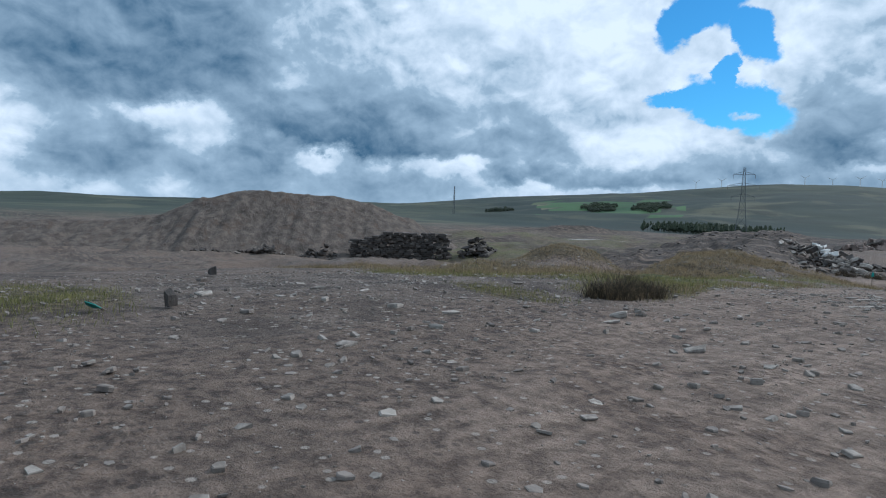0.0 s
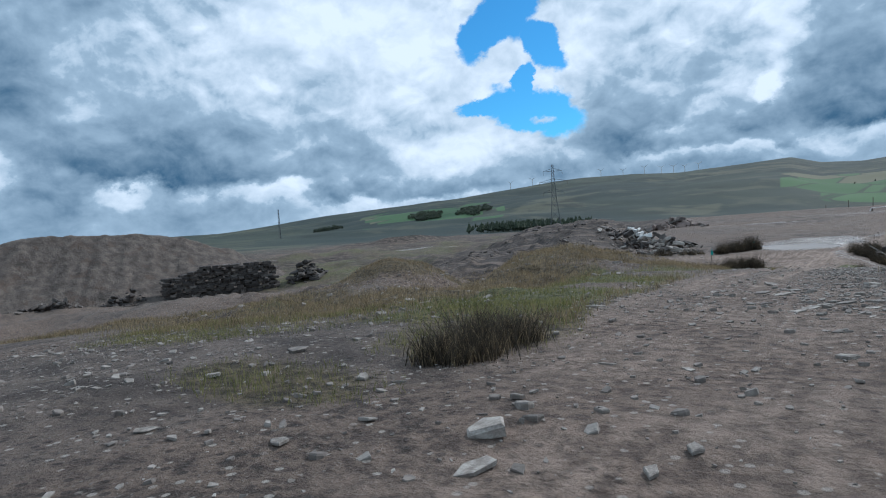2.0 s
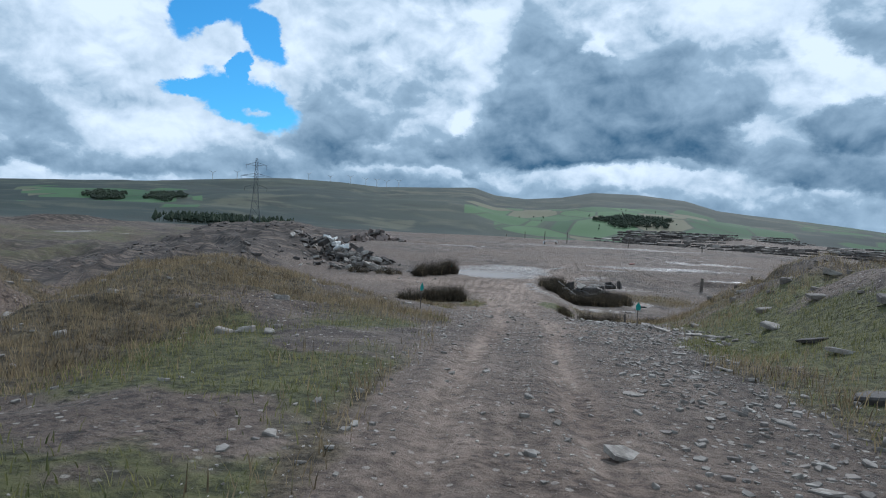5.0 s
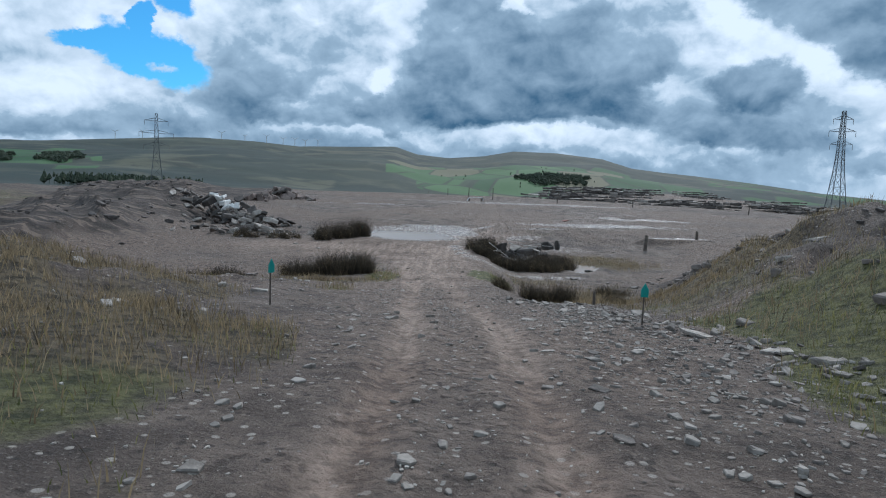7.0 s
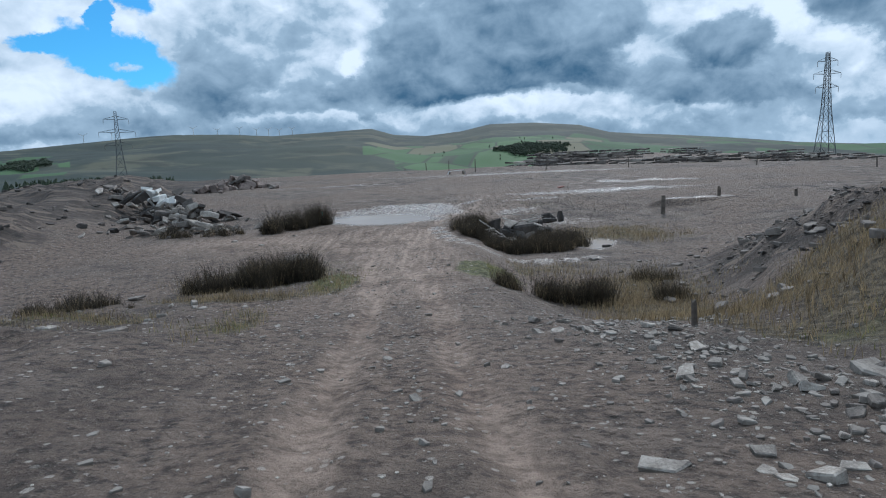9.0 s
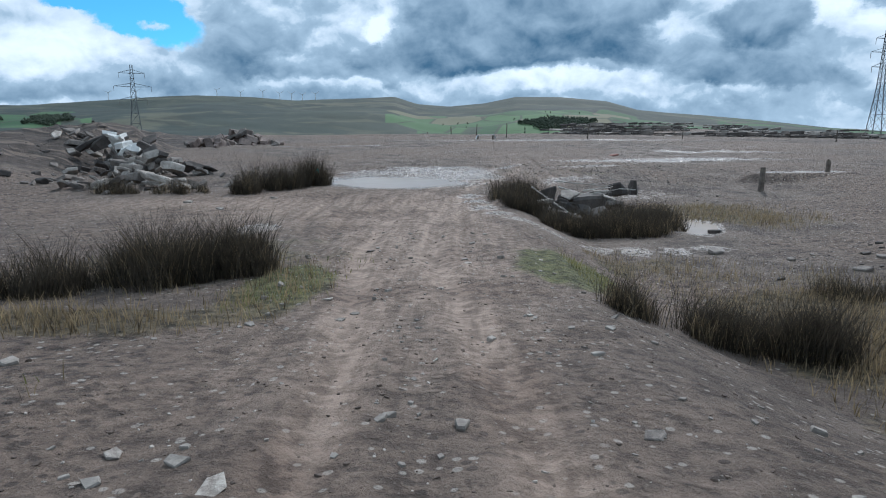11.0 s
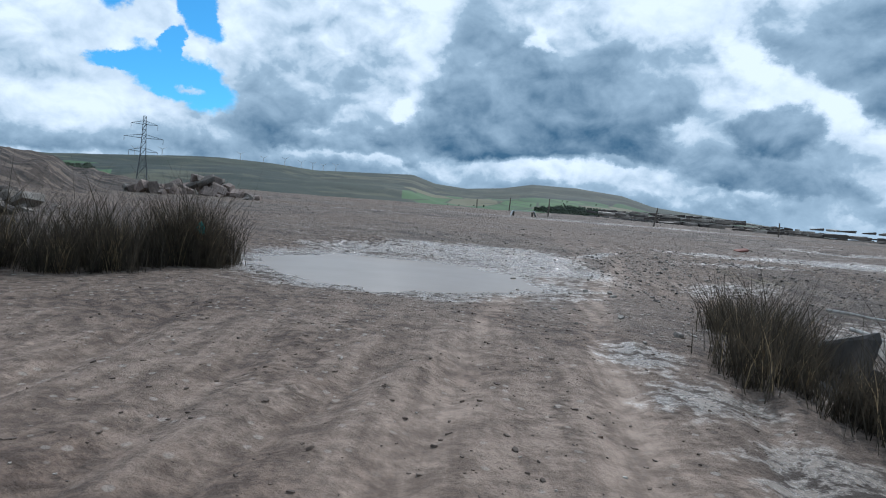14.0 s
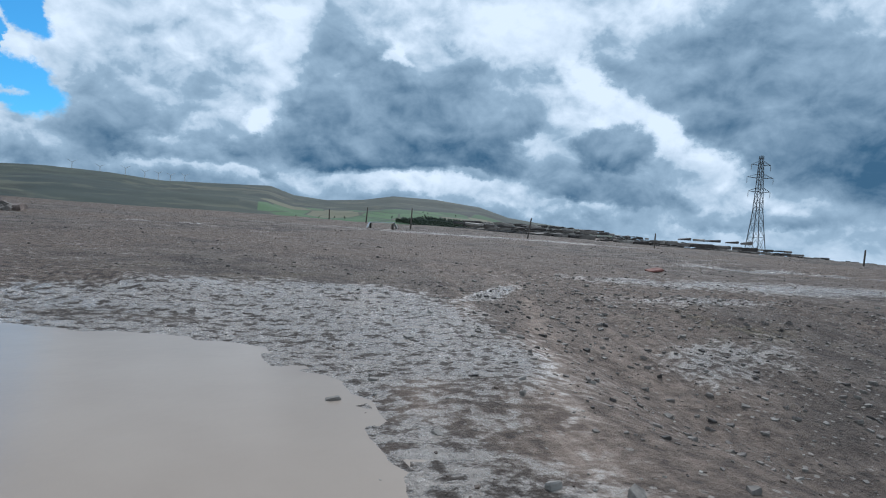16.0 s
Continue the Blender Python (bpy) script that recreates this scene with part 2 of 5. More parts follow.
def ground_material():
    m, bsdf, kit = material("quarry_ground")
    node, link, put, math_, mix, noise_, ramp, attr = kit
    at = node("ShaderNodeTexCoord").outputs["Object"]
    n_big, n_mid = noise_(at, 0.09, 5.0, 0.6, 0.4), noise_(at, 0.7, 6.0, 0.62, 0.3)
    n_fine, n_grit = noise_(at, 5.0, 6.0, 0.65), noise_(at, 24.0, 5.0, 0.7)
    dirt = mix(ramp(n_mid, 0.34, 0.66), (0.066, 0.050, 0.041), (0.205, 0.160, 0.131))
    dirt = mix(ramp(n_big, 0.40, 0.60), dirt, mix(ramp(n_fine, 0.35, 0.65), (0.084, 0.059, 0.046), (0.230, 0.168, 0.129)))
    dirt = mix(math_("MULTIPLY", ramp(n_fine, 0.32, 0.47, 1.0, 0.0), 0.85), dirt, (0.042, 0.033, 0.028))
    chip = node("ShaderNodeTexVoronoi")
    chip.inputs["Scale"].default_value = 9.0
    link(at, chip.inputs["Vector"])
    flake = node("ShaderNodeSeparateColor")
    link(chip.outputs["Color"], flake.inputs[0])
    chips = math_("MULTIPLY", ramp(flake.outputs[0], 0.82, 0.86), ramp(chip.outputs["Distance"], 0.36, 0.24))
    dirt = mix(math_("MULTIPLY", ramp(n_grit, 0.54, 0.68), 0.6), dirt, (0.33, 0.29, 0.25))
    dirt = mix(math_("MULTIPLY", ramp(n_grit, 0.32, 0.44, 1.0, 0.0), 0.6), dirt, (0.055, 0.045, 0.039))
    # bare, driven earth with tyre streaks; its pale tone also carries the hollow's sunlight
    drawn = node("ShaderNodeMapping")
    drawn.inputs["Scale"].default_value = (1.0, 0.07, 0.3)
    link(at, drawn.inputs[0])
    streak, n_wear = noise_(drawn.outputs[0], 4.5, 4.0, 0.6, 0.15), noise_(at, 0.35, 4.0, 0.6, 0.3)
    tread = math_("MULTIPLY", attr("tread"), ramp(n_mid, 0.2, 0.55, 0.6, 1.0))
    earth = mix(ramp(math_("ADD", math_("MULTIPLY", n_fine, 0.6), math_("MULTIPLY", streak, 0.4)), 0.38, 0.62), (0.140, 0.100, 0.076), (0.325, 0.244, 0.191))
    earth = mix(math_("MULTIPLY", ramp(n_wear, 0.48, 0.62), 0.75), earth, mix(ramp(n_fine, 0.4, 0.6), (0.072, 0.049, 0.037), (0.180, 0.124, 0.093)))
    earth = mix(math_("MULTIPLY", ramp(n_grit, 0.34, 0.44, 1.0, 0.0), 0.35), earth, (0.09, 0.066, 0.052))
    col = mix(tread, dirt, earth)
    specks = math_("MULTIPLY", ramp(flake.outputs[1], 0.84, 0.88), ramp(chip.outputs["Distance"], 0.42, 0.28))
    col = mix(math_("MULTIPLY", specks, math_("SUBTRACT", 0.8, math_("MULTIPLY", tread, 0.45))), col, (0.045, 0.036, 0.031))
    col = mix(math_("MULTIPLY", chips, math_("SUBTRACT", 0.85, math_("MULTIPLY", tread, 0.4))), col, (0.46, 0.41, 0.355))
    # grass between and over the stones
    turf = math_("ADD", attr("turf"), math_("MULTIPLY", math_("SUBTRACT", n_mid, 0.5), 0.9))
    turf = math_("MULTIPLY", ramp(turf, 0.38, 0.62), ramp(attr("turf"), 0.02, 0.15))
    green = mix(ramp(n_fine, 0.35, 0.65), (0.048, 0.050, 0.021), (0.155, 0.148, 0.060))
    straw = mix(ramp(n_fine, 0.35, 0.65), (0.042, 0.033, 0.021), (0.175, 0.135, 0.082))
    sward = mix(ramp(math_("ADD", attr("straw"), math_("MULTIPLY", math_("SUBTRACT", n_mid, 0.5), 0.8)), 0.35, 0.65), green, straw)
    col = mix(turf, col, sward)
    # dark shale spoil
    shale = mix(ramp(n_mid, 0.35, 0.65), (0.036, 0.028, 0.023), (0.092, 0.071, 0.058))
    shale = mix(math_("MULTIPLY", ramp(n_fine, 0.52, 0.66), 0.6), shale, (0.125, 0.092, 0.073))
    shale = mix(math_("MULTIPLY", ramp(n_big, 0.48, 0.6), 0.6), shale, mix(n_fine, (0.058, 0.043, 0.035), (0.115, 0.088, 0.070)))
    bedded = node("ShaderNodeMapping")
    bedded.inputs["Rotation"].default_value, bedded.inputs["Scale"].default_value = (0, 0, radians(29)), (0.16, 1.1, 1.6)
    link(at, bedded.inputs[0])
    beds = noise_(bedded.outputs[0], 1.0, 5.0, 0.6, 0.5)
    shale = mix(math_("MULTIPLY", ramp(beds, 0.53, 0.59), 0.9), shale, (0.185, 0.140, 0.110))
    shale = mix(math_("MULTIPLY", ramp(beds, 0.36, 0.45, 1.0, 0.0), 0.8), shale, (0.022, 0.018, 0.016))
    col = mix(ramp(math_("ADD", attr("spoil"), math_("MULTIPLY", math_("SUBTRACT", n_mid, 0.5), 0.6)), 0.35, 0.65), col, shale)
    # pale slurry and wet mud round the pools; the pale tone includes painted sky reflection
    wet_in = math_("ADD", attr("wet"), math_("ADD", math_("MULTIPLY", math_("SUBTRACT", n_fine, 0.5), 1.0), math_("MULTIPLY", math_("SUBTRACT", n_mid, 0.5), 0.9)))
    wet = math_("MULTIPLY", ramp(wet_in, 0.35, 0.7), ramp(attr("wet"), 0.03, 0.2))
    slurry_shine = mix(ramp(math_("ADD", math_("MULTIPLY", n_fine, 0.75), math_("MULTIPLY", n_grit, 0.25)), 0.42, 0.58), (0.060, 0.045, 0.036), (0.44, 0.375, 0.32))
    col = mix(wet, col, slurry_shine)
    # far country: moor, its blue-green cast partly painted haze, then walled fields
    far = attr("far")
    m_low, m_mid = noise_(at, 0.0016, 6.0, 0.62, 0.5), noise_(at, 0.012, 6.0, 0.65, 0.6)
    moor = mix(ramp(m_low, 0.40, 0.60), (0.015, 0.028, 0.024), (0.036, 0.048, 0.034))
    moor = mix(math_("MULTIPLY", ramp(m_mid, 0.52, 0.66), 0.6), moor, (0.080, 0.080, 0.050))
    moor = mix(math_("MULTIPLY", ramp(noise_(at, 0.0042, 4.0, 0.55, 0.8), 0.57, 0.63), 0.7), moor, (0.100, 0.098, 0.062))
    moor = mix(math_("MULTIPLY", ramp(m_mid, 0.34, 0.47, 1.0, 0.0), 0.8), moor, (0.017, 0.024, 0.017))
    stretch = node("ShaderNodeMapping")
    stretch.inputs["Scale"].default_value = (0.0150, 0.0075, 0.0)
    stretch.inputs["Rotation"].default_value = (0, 0, 0.5)
    link(at, stretch.inputs[0])
    cell = node("ShaderNodeTexVoronoi")
    cell.inputs["Scale"].default_value = 1.0
    link(stretch.outputs[0], cell.inputs["Vector"])
    wall = node("ShaderNodeTexVoronoi")
    wall.feature = "DISTANCE_TO_EDGE"
    wall.inputs["Scale"].default_value = 1.0
    link(stretch.outputs[0], wall.inputs["Vector"])
    tone = node("ShaderNodeSeparateColor")
    link(cell.outputs["Color"], tone.inputs[0])
    pasture = mix(tone.outputs[0], (0.022, 0.070, 0.024), (0.060, 0.125, 0.044))
    pasture = mix(ramp(tone.outputs[1], 0.72, 0.8), pasture, (0.125, 0.120, 0.070))
    pasture = mix(ramp(wall.outputs["Distance"], 0.02, 0.035, 0.75, 0.0), pasture, (0.035, 0.04, 0.03))
    country = mix(ramp(math_("ADD", attr("fields"), math_("MULTIPLY", math_("SUBTRACT", tone.outputs[2], 0.5), 0.9)), 0.49, 0.51), moor, pasture)
    col = mix(far, col, country)
    link(col, bsdf.inputs["Base Color"])
    rough = math_("SUBTRACT", ramp(n_grit, 0.3, 0.7, 0.82, 1.0), math_("MULTIPLY", math_("MULTIPLY", wet, ramp(n_fine, 0.40, 0.55)), 0.74))
    link(rough, bsdf.inputs["Roughness"])
    bsdf.inputs["Specular IOR Level"].default_value = 0.35
    clod = node("ShaderNodeTexVoronoi")
    clod.inputs["Scale"].default_value = 6.5
    link(at, clod.inputs["Vector"])
    h = math_("ADD", math_("MULTIPLY", n_fine, 0.75), math_("ADD", math_("MULTIPLY", n_grit, 0.45), math_("MULTIPLY", streak, 0.25)))
    h = math_("ADD", h, math_("MULTIPLY", ramp(clod.outputs["Distance"], 0.5, 0.1), math_("MULTIPLY", ramp(n_mid, 0.45, 0.65), 0.5)))
    h = math_("MULTIPLY", h, math_("SUBTRACT", 1.0, math_("MULTIPLY", math_("MAXIMUM", wet, tread), 0.5)))
    h = math_("MULTIPLY", h, math_("SUBTRACT", 1.0, far))
    bump_into(bsdf, kit, h, 1.0, 0.17)
    return m


def water_material():
    m, bsdf, kit = material("muddy_water")
    node, link, put, math_, mix, noise_, ramp, attr = kit
    at = node("ShaderNodeTexCoord").outputs["Object"]
    link(mix(noise_(at, 0.8), (0.31, 0.245, 0.195), (0.38, 0.310, 0.250)), bsdf.inputs["Base Color"])
    bsdf.inputs["Roughness"].default_value = 0.22
    bsdf.inputs["IOR"].default_value = 1.33
    bsdf.inputs["Specular IOR Level"].default_value = 0.22
    bump_into(bsdf, kit, noise_(at, 6.0, 3.0), 0.08, 0.03)
    return m


M_GROUND, M_WATER = ground_material(), water_material()
M_STONE = speckled("weathered_sandstone", (0.19, 0.16, 0.135), (0.43, 0.385, 0.335), 2.5, 0.92, 0.6, 0.03, 0.3)
M_GREY = speckled("grey_gritstone", (0.10, 0.085, 0.075), (0.24, 0.205, 0.175), 2.0, 0.92, 0.6, 0.04, 0.3)
M_BLOCK = speckled("brown_quarried_stone", (0.115, 0.085, 0.072), (0.30, 0.235, 0.20), 1.2, 0.92, 0.6, 0.04, 0.35)
M_RED = speckled("red_brick_stone", (0.16, 0.06, 0.045), (0.27, 0.12, 0.09), 2.5, 0.9, 0.5, 0.03, 0.15)
M_WHITE = speckled("whitewashed_stone", (0.62, 0.59, 0.55), (0.82, 0.80, 0.76), 2.0, 0.85, 0.5, 0.03, 0.08, third=(0.40, 0.35, 0.30))
M_DARK = speckled("dark_wet_shale", (0.035, 0.030, 0.027), (0.10, 0.083, 0.072), 1.5, 0.85, 0.6, 0.05, 0.3)
M_CLOD = speckled("mud_clods", (0.060, 0.044, 0.035), (0.190, 0.140, 0.108), 2.0, 0.95, 0.6, 0.02, 0.2)
M_SPOIL = speckled("tipped_spoil", (0.060, 0.048, 0.040), (0.165, 0.132, 0.108), 0.35, 0.95, 1.0, 0.9, 0.0, third=(0.105, 0.076, 0.058))
M_STEEL = speckled("galvanised_steel", (0.075, 0.080, 0.085), (0.12, 0.125, 0.13), 0.8, 0.6, 0.1, 0.01, 0.05, 0.0)
M_WOOD = speckled("weathered_timber", (0.075, 0.060, 0.048), (0.17, 0.14, 0.115), 3.0, 0.9, 0.5, 0.02, 0.2)
M_BLEACHED = speckled("bleached_wood", (0.33, 0.29, 0.25), (0.60, 0.56, 0.51), 5.0, 0.85, 0.5, 0.01, 0.12)
M_TEAL = speckled("teal_plastic", (0.010, 0.22, 0.19), (0.02, 0.30, 0.26), 3.0, 0.5, 0.1, 0.005, 0.08)
M_PALE = speckled("pale_painted_metal", (0.60, 0.61, 0.60), (0.78, 0.79, 0.78), 1.0, 0.6, 0.1, 0.01, 0.08)
M_RUSH = blades("rush_blades", (0.020, 0.018, 0.014), (0.098, 0.080, 0.058))
M_GRASS = blades("grass_blades", (0.064, 0.078, 0.028), (0.320, 0.292, 0.118), 0.35)
M_STRAW = blades("dry_grass_blades", (0.056, 0.042, 0.026), (0.43, 0.330, 0.195), 0.5)
M_LEAF = speckled("far_woodland", (0.030, 0.042, 0.026), (0.062, 0.078, 0.044), 0.02, 0.95, 0.3, 1.0, 0.1)


# ---- the lie of the land ----
def ease(a, b, v):
    t = np.clip((v - a) / (b - a), 0.0, 1.0)
    return t * t * (3 - 2 * t)


def lattice(ix, iy, seed):
    h = np.sin(ix * 127.1 + iy * 311.7 + seed * 74.7) * 43758.5453
    return h - np.floor(h)


def rough_noise(x, y, size, seed=0, octaves=4):
    """Value noise from -1 to 1 with features about size metres wide."""
    total, weight, fx, fy = 0.0, 0.0, x / size, y / size
    for o in range(octaves):
        ix, iy = np.floor(fx), np.floor(fy)
        u, v = fx - ix, fy - iy
        u, v = u * u * (3 - 2 * u), v * v * (3 - 2 * v)
        n = ((lattice(ix, iy, seed + o) * (1 - u) + lattice(ix + 1, iy, seed + o) * u) * (1 - v)
             + (lattice(ix, iy + 1, seed + o) * (1 - u) + lattice(ix + 1, iy + 1, seed + o) * u) * v)
        total, weight = total + (n * 2 - 1) * 0.5 ** o, weight + 0.5 ** o
        fx, fy = fx * 2.03 + 17.3, fy * 2.03 - 9.1
    return total / weight


def hump(x, y, cx, cy, rx, ry, turn=0.0):
    c, s = math.cos(radians(turn)), math.sin(radians(turn))
    u, v = ((x - cx) * c + (y - cy) * s) / rx, (-(x - cx) * s + (y - cy) * c) / ry
    return np.exp(-(u * u + v * v))


def grade(y):
    """Height of the middle of the track: down off the shelf, across the hollow, up the plateau."""
    ys = [-60, -30, -12, 0, 7, 13, 20, 26, 33, 40, 47, 58, 70, 100, 112, 122, 150, 300]
    zs = [3.3, 3.2, 3.05, 2.42, 1.95, 1.2, 0.42, 0.0, -0.15, -0.12, 0.06, 0.40, 0.95, 2.3, 2.9, 2.6, -2.0, -2.0]
    return sum(np.interp(y + d, ys, zs) for d in (-2.5, -1.2, 0, 1.2, 2.5)) / 5


def track_middle(y):
    return np.interp(y, [-30, -20, -12, 0, 10, 20, 30, 38, 46, 60, 80, 100],
                     [8.0, 3.0, 0.5, 0.0, 0.1, -0.6, -1.5, -1.8, -0.6, 3.0, 5.0, 6.0])


POOLS = [  # x, y, half length, half width, turn, level
    (-3.9, 51.7, 3.3, 4.3, 22, 0.06),
    (-6.1, 34.9, 0.42, 0.75, 0, -0.19),
    (9.2, 42.0, 0.8, 1.9, -14, -1.12),
    (21.5, 56.5, 2.2, 0.7, 5, 0.30),
    (23.5, 76.5, 5.0, 1.1, -10, 1.12),
    (-14.0, 88.0, 6.0, 1.0, 5, 1.60),
]


def pool_reach(x, y, p, seed):
    cx, cy, rx, ry, turn, level = p
    c, s = math.cos(radians(turn)), math.sin(radians(turn))
    u, v = ((x - cx) * c + (y - cy) * s) / rx, (-(x - cx) * s + (y - cy) * c) / ry
    return np.sqrt(u * u + v * v) * (1 + 0.22 * rough_noise(x, y, 0.45 * min(rx, ry) + 0.6, 40 + seed, 3))


SKYLINE_AT = [-100, -70, -55, -46, -40, -33, -26, -22, -18, -14, -8, -5.5, -3.5, -0.7, 2.5, 5.2, 9, 13, 15.6, 18, 21, 25, 30, 35, 42, 60, 100]
SKYLINE = [0.3, 0.5, 0.75, 1.6, 2.0, 2.4, 3.05, 3.3, 3.25, 3.05, 3.3, 3.38, 2.8, 2.6, 2.85, 3.33, 3.28, 2.9, 2.2, 1.95, 1.7, 1.3, 0.7, 0.3, -0.2, -0.5, 0.0]


def flank(x, y):
    """How far a place belongs to the tipped flank, and the flank's height there."""
    at = [-112, -86, -60, -50, -44, -37, -30, -26, -22, -18]
    foot_y, foot_z = np.interp(x, at, [84, 64, 50, 43, 39, 35, 30, 27, 25, 25]), np.interp(x, at, [-9.0, -7.0, -4.0, -2.8, -1.8, -0.6, 0.7, 1.1, 1.0, 0.4])
    lip_y, lip_z = np.interp(x, at, [124, 106, 96, 91, 88, 84, 75, 66, 53, 45]), np.interp(x, at, [-9.5, -5.0, 0.6, 2.4, 3.2, 3.5, 3.2, 2.6, 1.5, 0.7])
    up = np.clip((y - foot_y) / (lip_y - foot_y), 0, 1)
    w = ease(-125, -100, x) * ease(-20, -29, x + 0.12 * (y - 40)) * ease(-7, 0, y - foot_y) * ease(11, 0, y - lip_y)
    return w, foot_z + (lip_z - foot_z) * (0.35 * up + 0.65 * up * up * (3 - 2 * up))


def height(x, y):
    x, y = np.asarray(x, float), np.asarray(y, float)
    mid = track_middle(y)
    z = grade(y) + 0 * x
    # shelf and hollow: falls a little to the west, then off the edge into the old workings
    z = z - 0.072 * np.maximum(0, -x - 4) * ease(40, -8, y)
    edge = np.interp(y, [-60, -20, 0, 15, 30, 45, 80, 110, 140], [-26, -24, -23, -22, -24, -25, -34, -44, -60])
    out = edge - x + 3.0 * rough_noise(x, y, 14, 3, 3)
    pit = -5.2 - 0.042 * np.maximum(0, out - 20) * ease(190, 120, y) + 6.5 * ease(150, 320, y) + 1.6 * rough_noise(x, y, 30, 5, 4) + 1.6 * (1 - 2 * np.abs(rough_noise(x, y, 19, 35, 3)))
    fall = ease(-2, 34, out)
    ridged = 1 - 2 * np.abs(rough_noise(x + 0.6 * y, (y - 0.6 * x) * 0.35, 7.0, 6, 3))
    z = z * (1 - fall) + np.maximum(pit, -11.2) * fall
    ledge = (1 - np.abs(rough_noise(x + 0.55 * y, (y - 0.55 * x) * 0.22, 5.0, 16, 3))) ** 4
    face = ease(-6, 6, out) * ease(18, 30, y) * ease(190, 120, y)
    z = z + (0.7 * ridged + 0.9 * ledge) * face * ease(110, 50, out)
    # the tipped flank: a dark face that climbs from the gully to a lip beside the rubble
    w, lip = flank(x, y)
    z = z * (1 - w) + (lip + (0.28 * ridged + 0.95 * ledge - 0.35) * ease(0.0, 0.3, w)) * w
    z = z + 1.5 * hump(x, y, -54, 100, 8, 20) - 4.0 * hump(x, y, -150, 84, 45, 34)
    # grassy mounds west of the track, a gully between them
    z = z + 2.4 * hump(x, y, -24.8, 10.5, 4.2, 5.2, 20) + 0.9 * hump(x, y, -12.5, 11.5, 4.2, 4.2, 30) - 0.9 * hump(x, y, -17.0, 8.0, 2.2, 6.5, 24)
    z = z + (0.42 * rough_noise(x, y, 3.4, 17, 3) + 0.26 * rough_noise(x, y, 1.2, 27, 3)) * ease(-3.5, -7, x) * ease(-12, -8, y) * ease(27, 20, y)
    z = z + 1.3 * hump(x, y, -10.5, 6.5, 4.8, 6.5, 20) + 0.45 * hump(x, y, -16.0, -3.0, 4.0, 4.5)
    z = z + 0.55 * hump(x, y, -7.0, 14.5, 3.0, 4.5) - 1.1 * hump(x, y, -14.0, 2.0, 2.0, 4.5, 30)
    # the bank east of the track
    lift = np.interp(y, [-16, -8, 2, 12, 22, 29, 34, 39], [0.0, 0.8, 1.9, 2.7, 3.5, 3.0, 1.6, 0.0])
    foot = x - np.interp(y, [-16, 0, 15, 22, 28, 40], [6.0, 4.6, 4.8, 6.6, 9.0, 12.5])
    ramp_ = ease(0.0, 5.6, foot) * ease(46, 24, x)
    lift = lift * (1 + 0.10 * ease(8, 15, x))
    z = z + lift * ramp_ * (1 + 0.20 * rough_noise(x, y, 3.2, 8, 4)) - 0.95 * lift / 2.9 * ramp_ * (1 - np.abs(rough_noise(x - 0.9 * y, (y + 0.9 * x) * 0.3, 3.0, 18, 3))) ** 3 * ease(4, 14, y)
    # the far lip of the plateau and the low mound with rocks and rushes
    z = z + 0.3 * np.exp(-((y - 113 - 0.05 * x) / 4.0) ** 2) * (1 + 0.6 * rough_noise(x, y, 9, 9, 3)) * ease(-45, -30, x)
    z = z - 0.95 * ease(1.3, 4.4, x) * ease(17, 24, y) * ease(62, 50, y) * ease(26, 16, x) + 0.35 * hump(x, y, -17, 50, 5, 7, -35)
    z = z + (6.5 + 4.5 * rough_noise(x, y, 12, 36, 3)) * hump(x, y, -192, 218, 30, 8, 40) + 3.0 * hump(x, y, -205, 160, 20, 10, 30) + 2.5 * hump(x, y, -95, 150, 18, 9, 40)
    # unevenness
    near = ease(140, 60, np.hypot(x, y - 20))
    z = z + near * (0.10 * rough_noise(x, y, 5.0, 11, 3) + 0.06 * rough_noise(x, y, 1.3, 12, 4) * (1 - 0.75 * hump(x, y, -3, 37, 7, 10)) + 0.028 * rough_noise(x, y, 0.5, 13, 2) * ease(46, 30, np.hypot(x + 0.5, y - 27)))
    # wheel ruts along the track
    off = np.abs(x - mid - 0.12 * np.sin(y * 0.35))
    along = ease(-14, -4, y) * ease(62, 44, y)
    rut = np.exp(-((off - 0.78) / 0.22) ** 2) - 0.55 * np.exp(-((off - 0.38) / 0.2) ** 2) - 0.5 * np.exp(-((off - 1.22) / 0.22) ** 2)
    z = z - 0.055 * along * rut * (1 + 0.5 * rough_noise(x, y, 2.4, 14, 3))
    for dx, slant, y0, y1 in ((-2.3, 0.10, 27, 46), (-3.6, 0.20, 29, 47), (1.9, -0.06, 30, 49), (3.2, -0.16, 24, 40), (-1.5, -0.15, 33, 50), (2.6, 0.12, 44, 75), (4.2, 0.16, 46, 82), (6.5, 0.10, 56, 95), (8.1, 0.12, 56, 95)):
        groove = x - mid - dx + slant * (y - 0.5 * (y0 + y1)) + 0.15 * np.sin(y * 0.5 + dx)
        z = z - 0.055 * (np.exp(-(groove / 0.17) ** 2) - 0.5 * np.exp(-((np.abs(groove) - 0.36) / 0.16) ** 2)) * ease(y0, y0 + 4, y) * ease(y1, y1 - 5, y)
    # pools lie in hollows
    for i, p in enumerate(POOLS):
        d = pool_reach(x, y, p, i)
        bed = p[5] + np.interp(d, [0, 0.8, 1.0, 1.5, 2.6], [-0.14, -0.08, 0.0, 0.07, 0.12]) + 0.035 * rough_noise(x, y, 0.7, 20 + i, 3) * ease(0.7, 1.2, d)
        k = ease(2.6, 1.15, d)
        z = z * (1 - k) + bed * k
    # far country: a dip beyond the lip, then the hills
    r, b = np.hypot(x, y), np.degrees(np.arctan2(x, y))
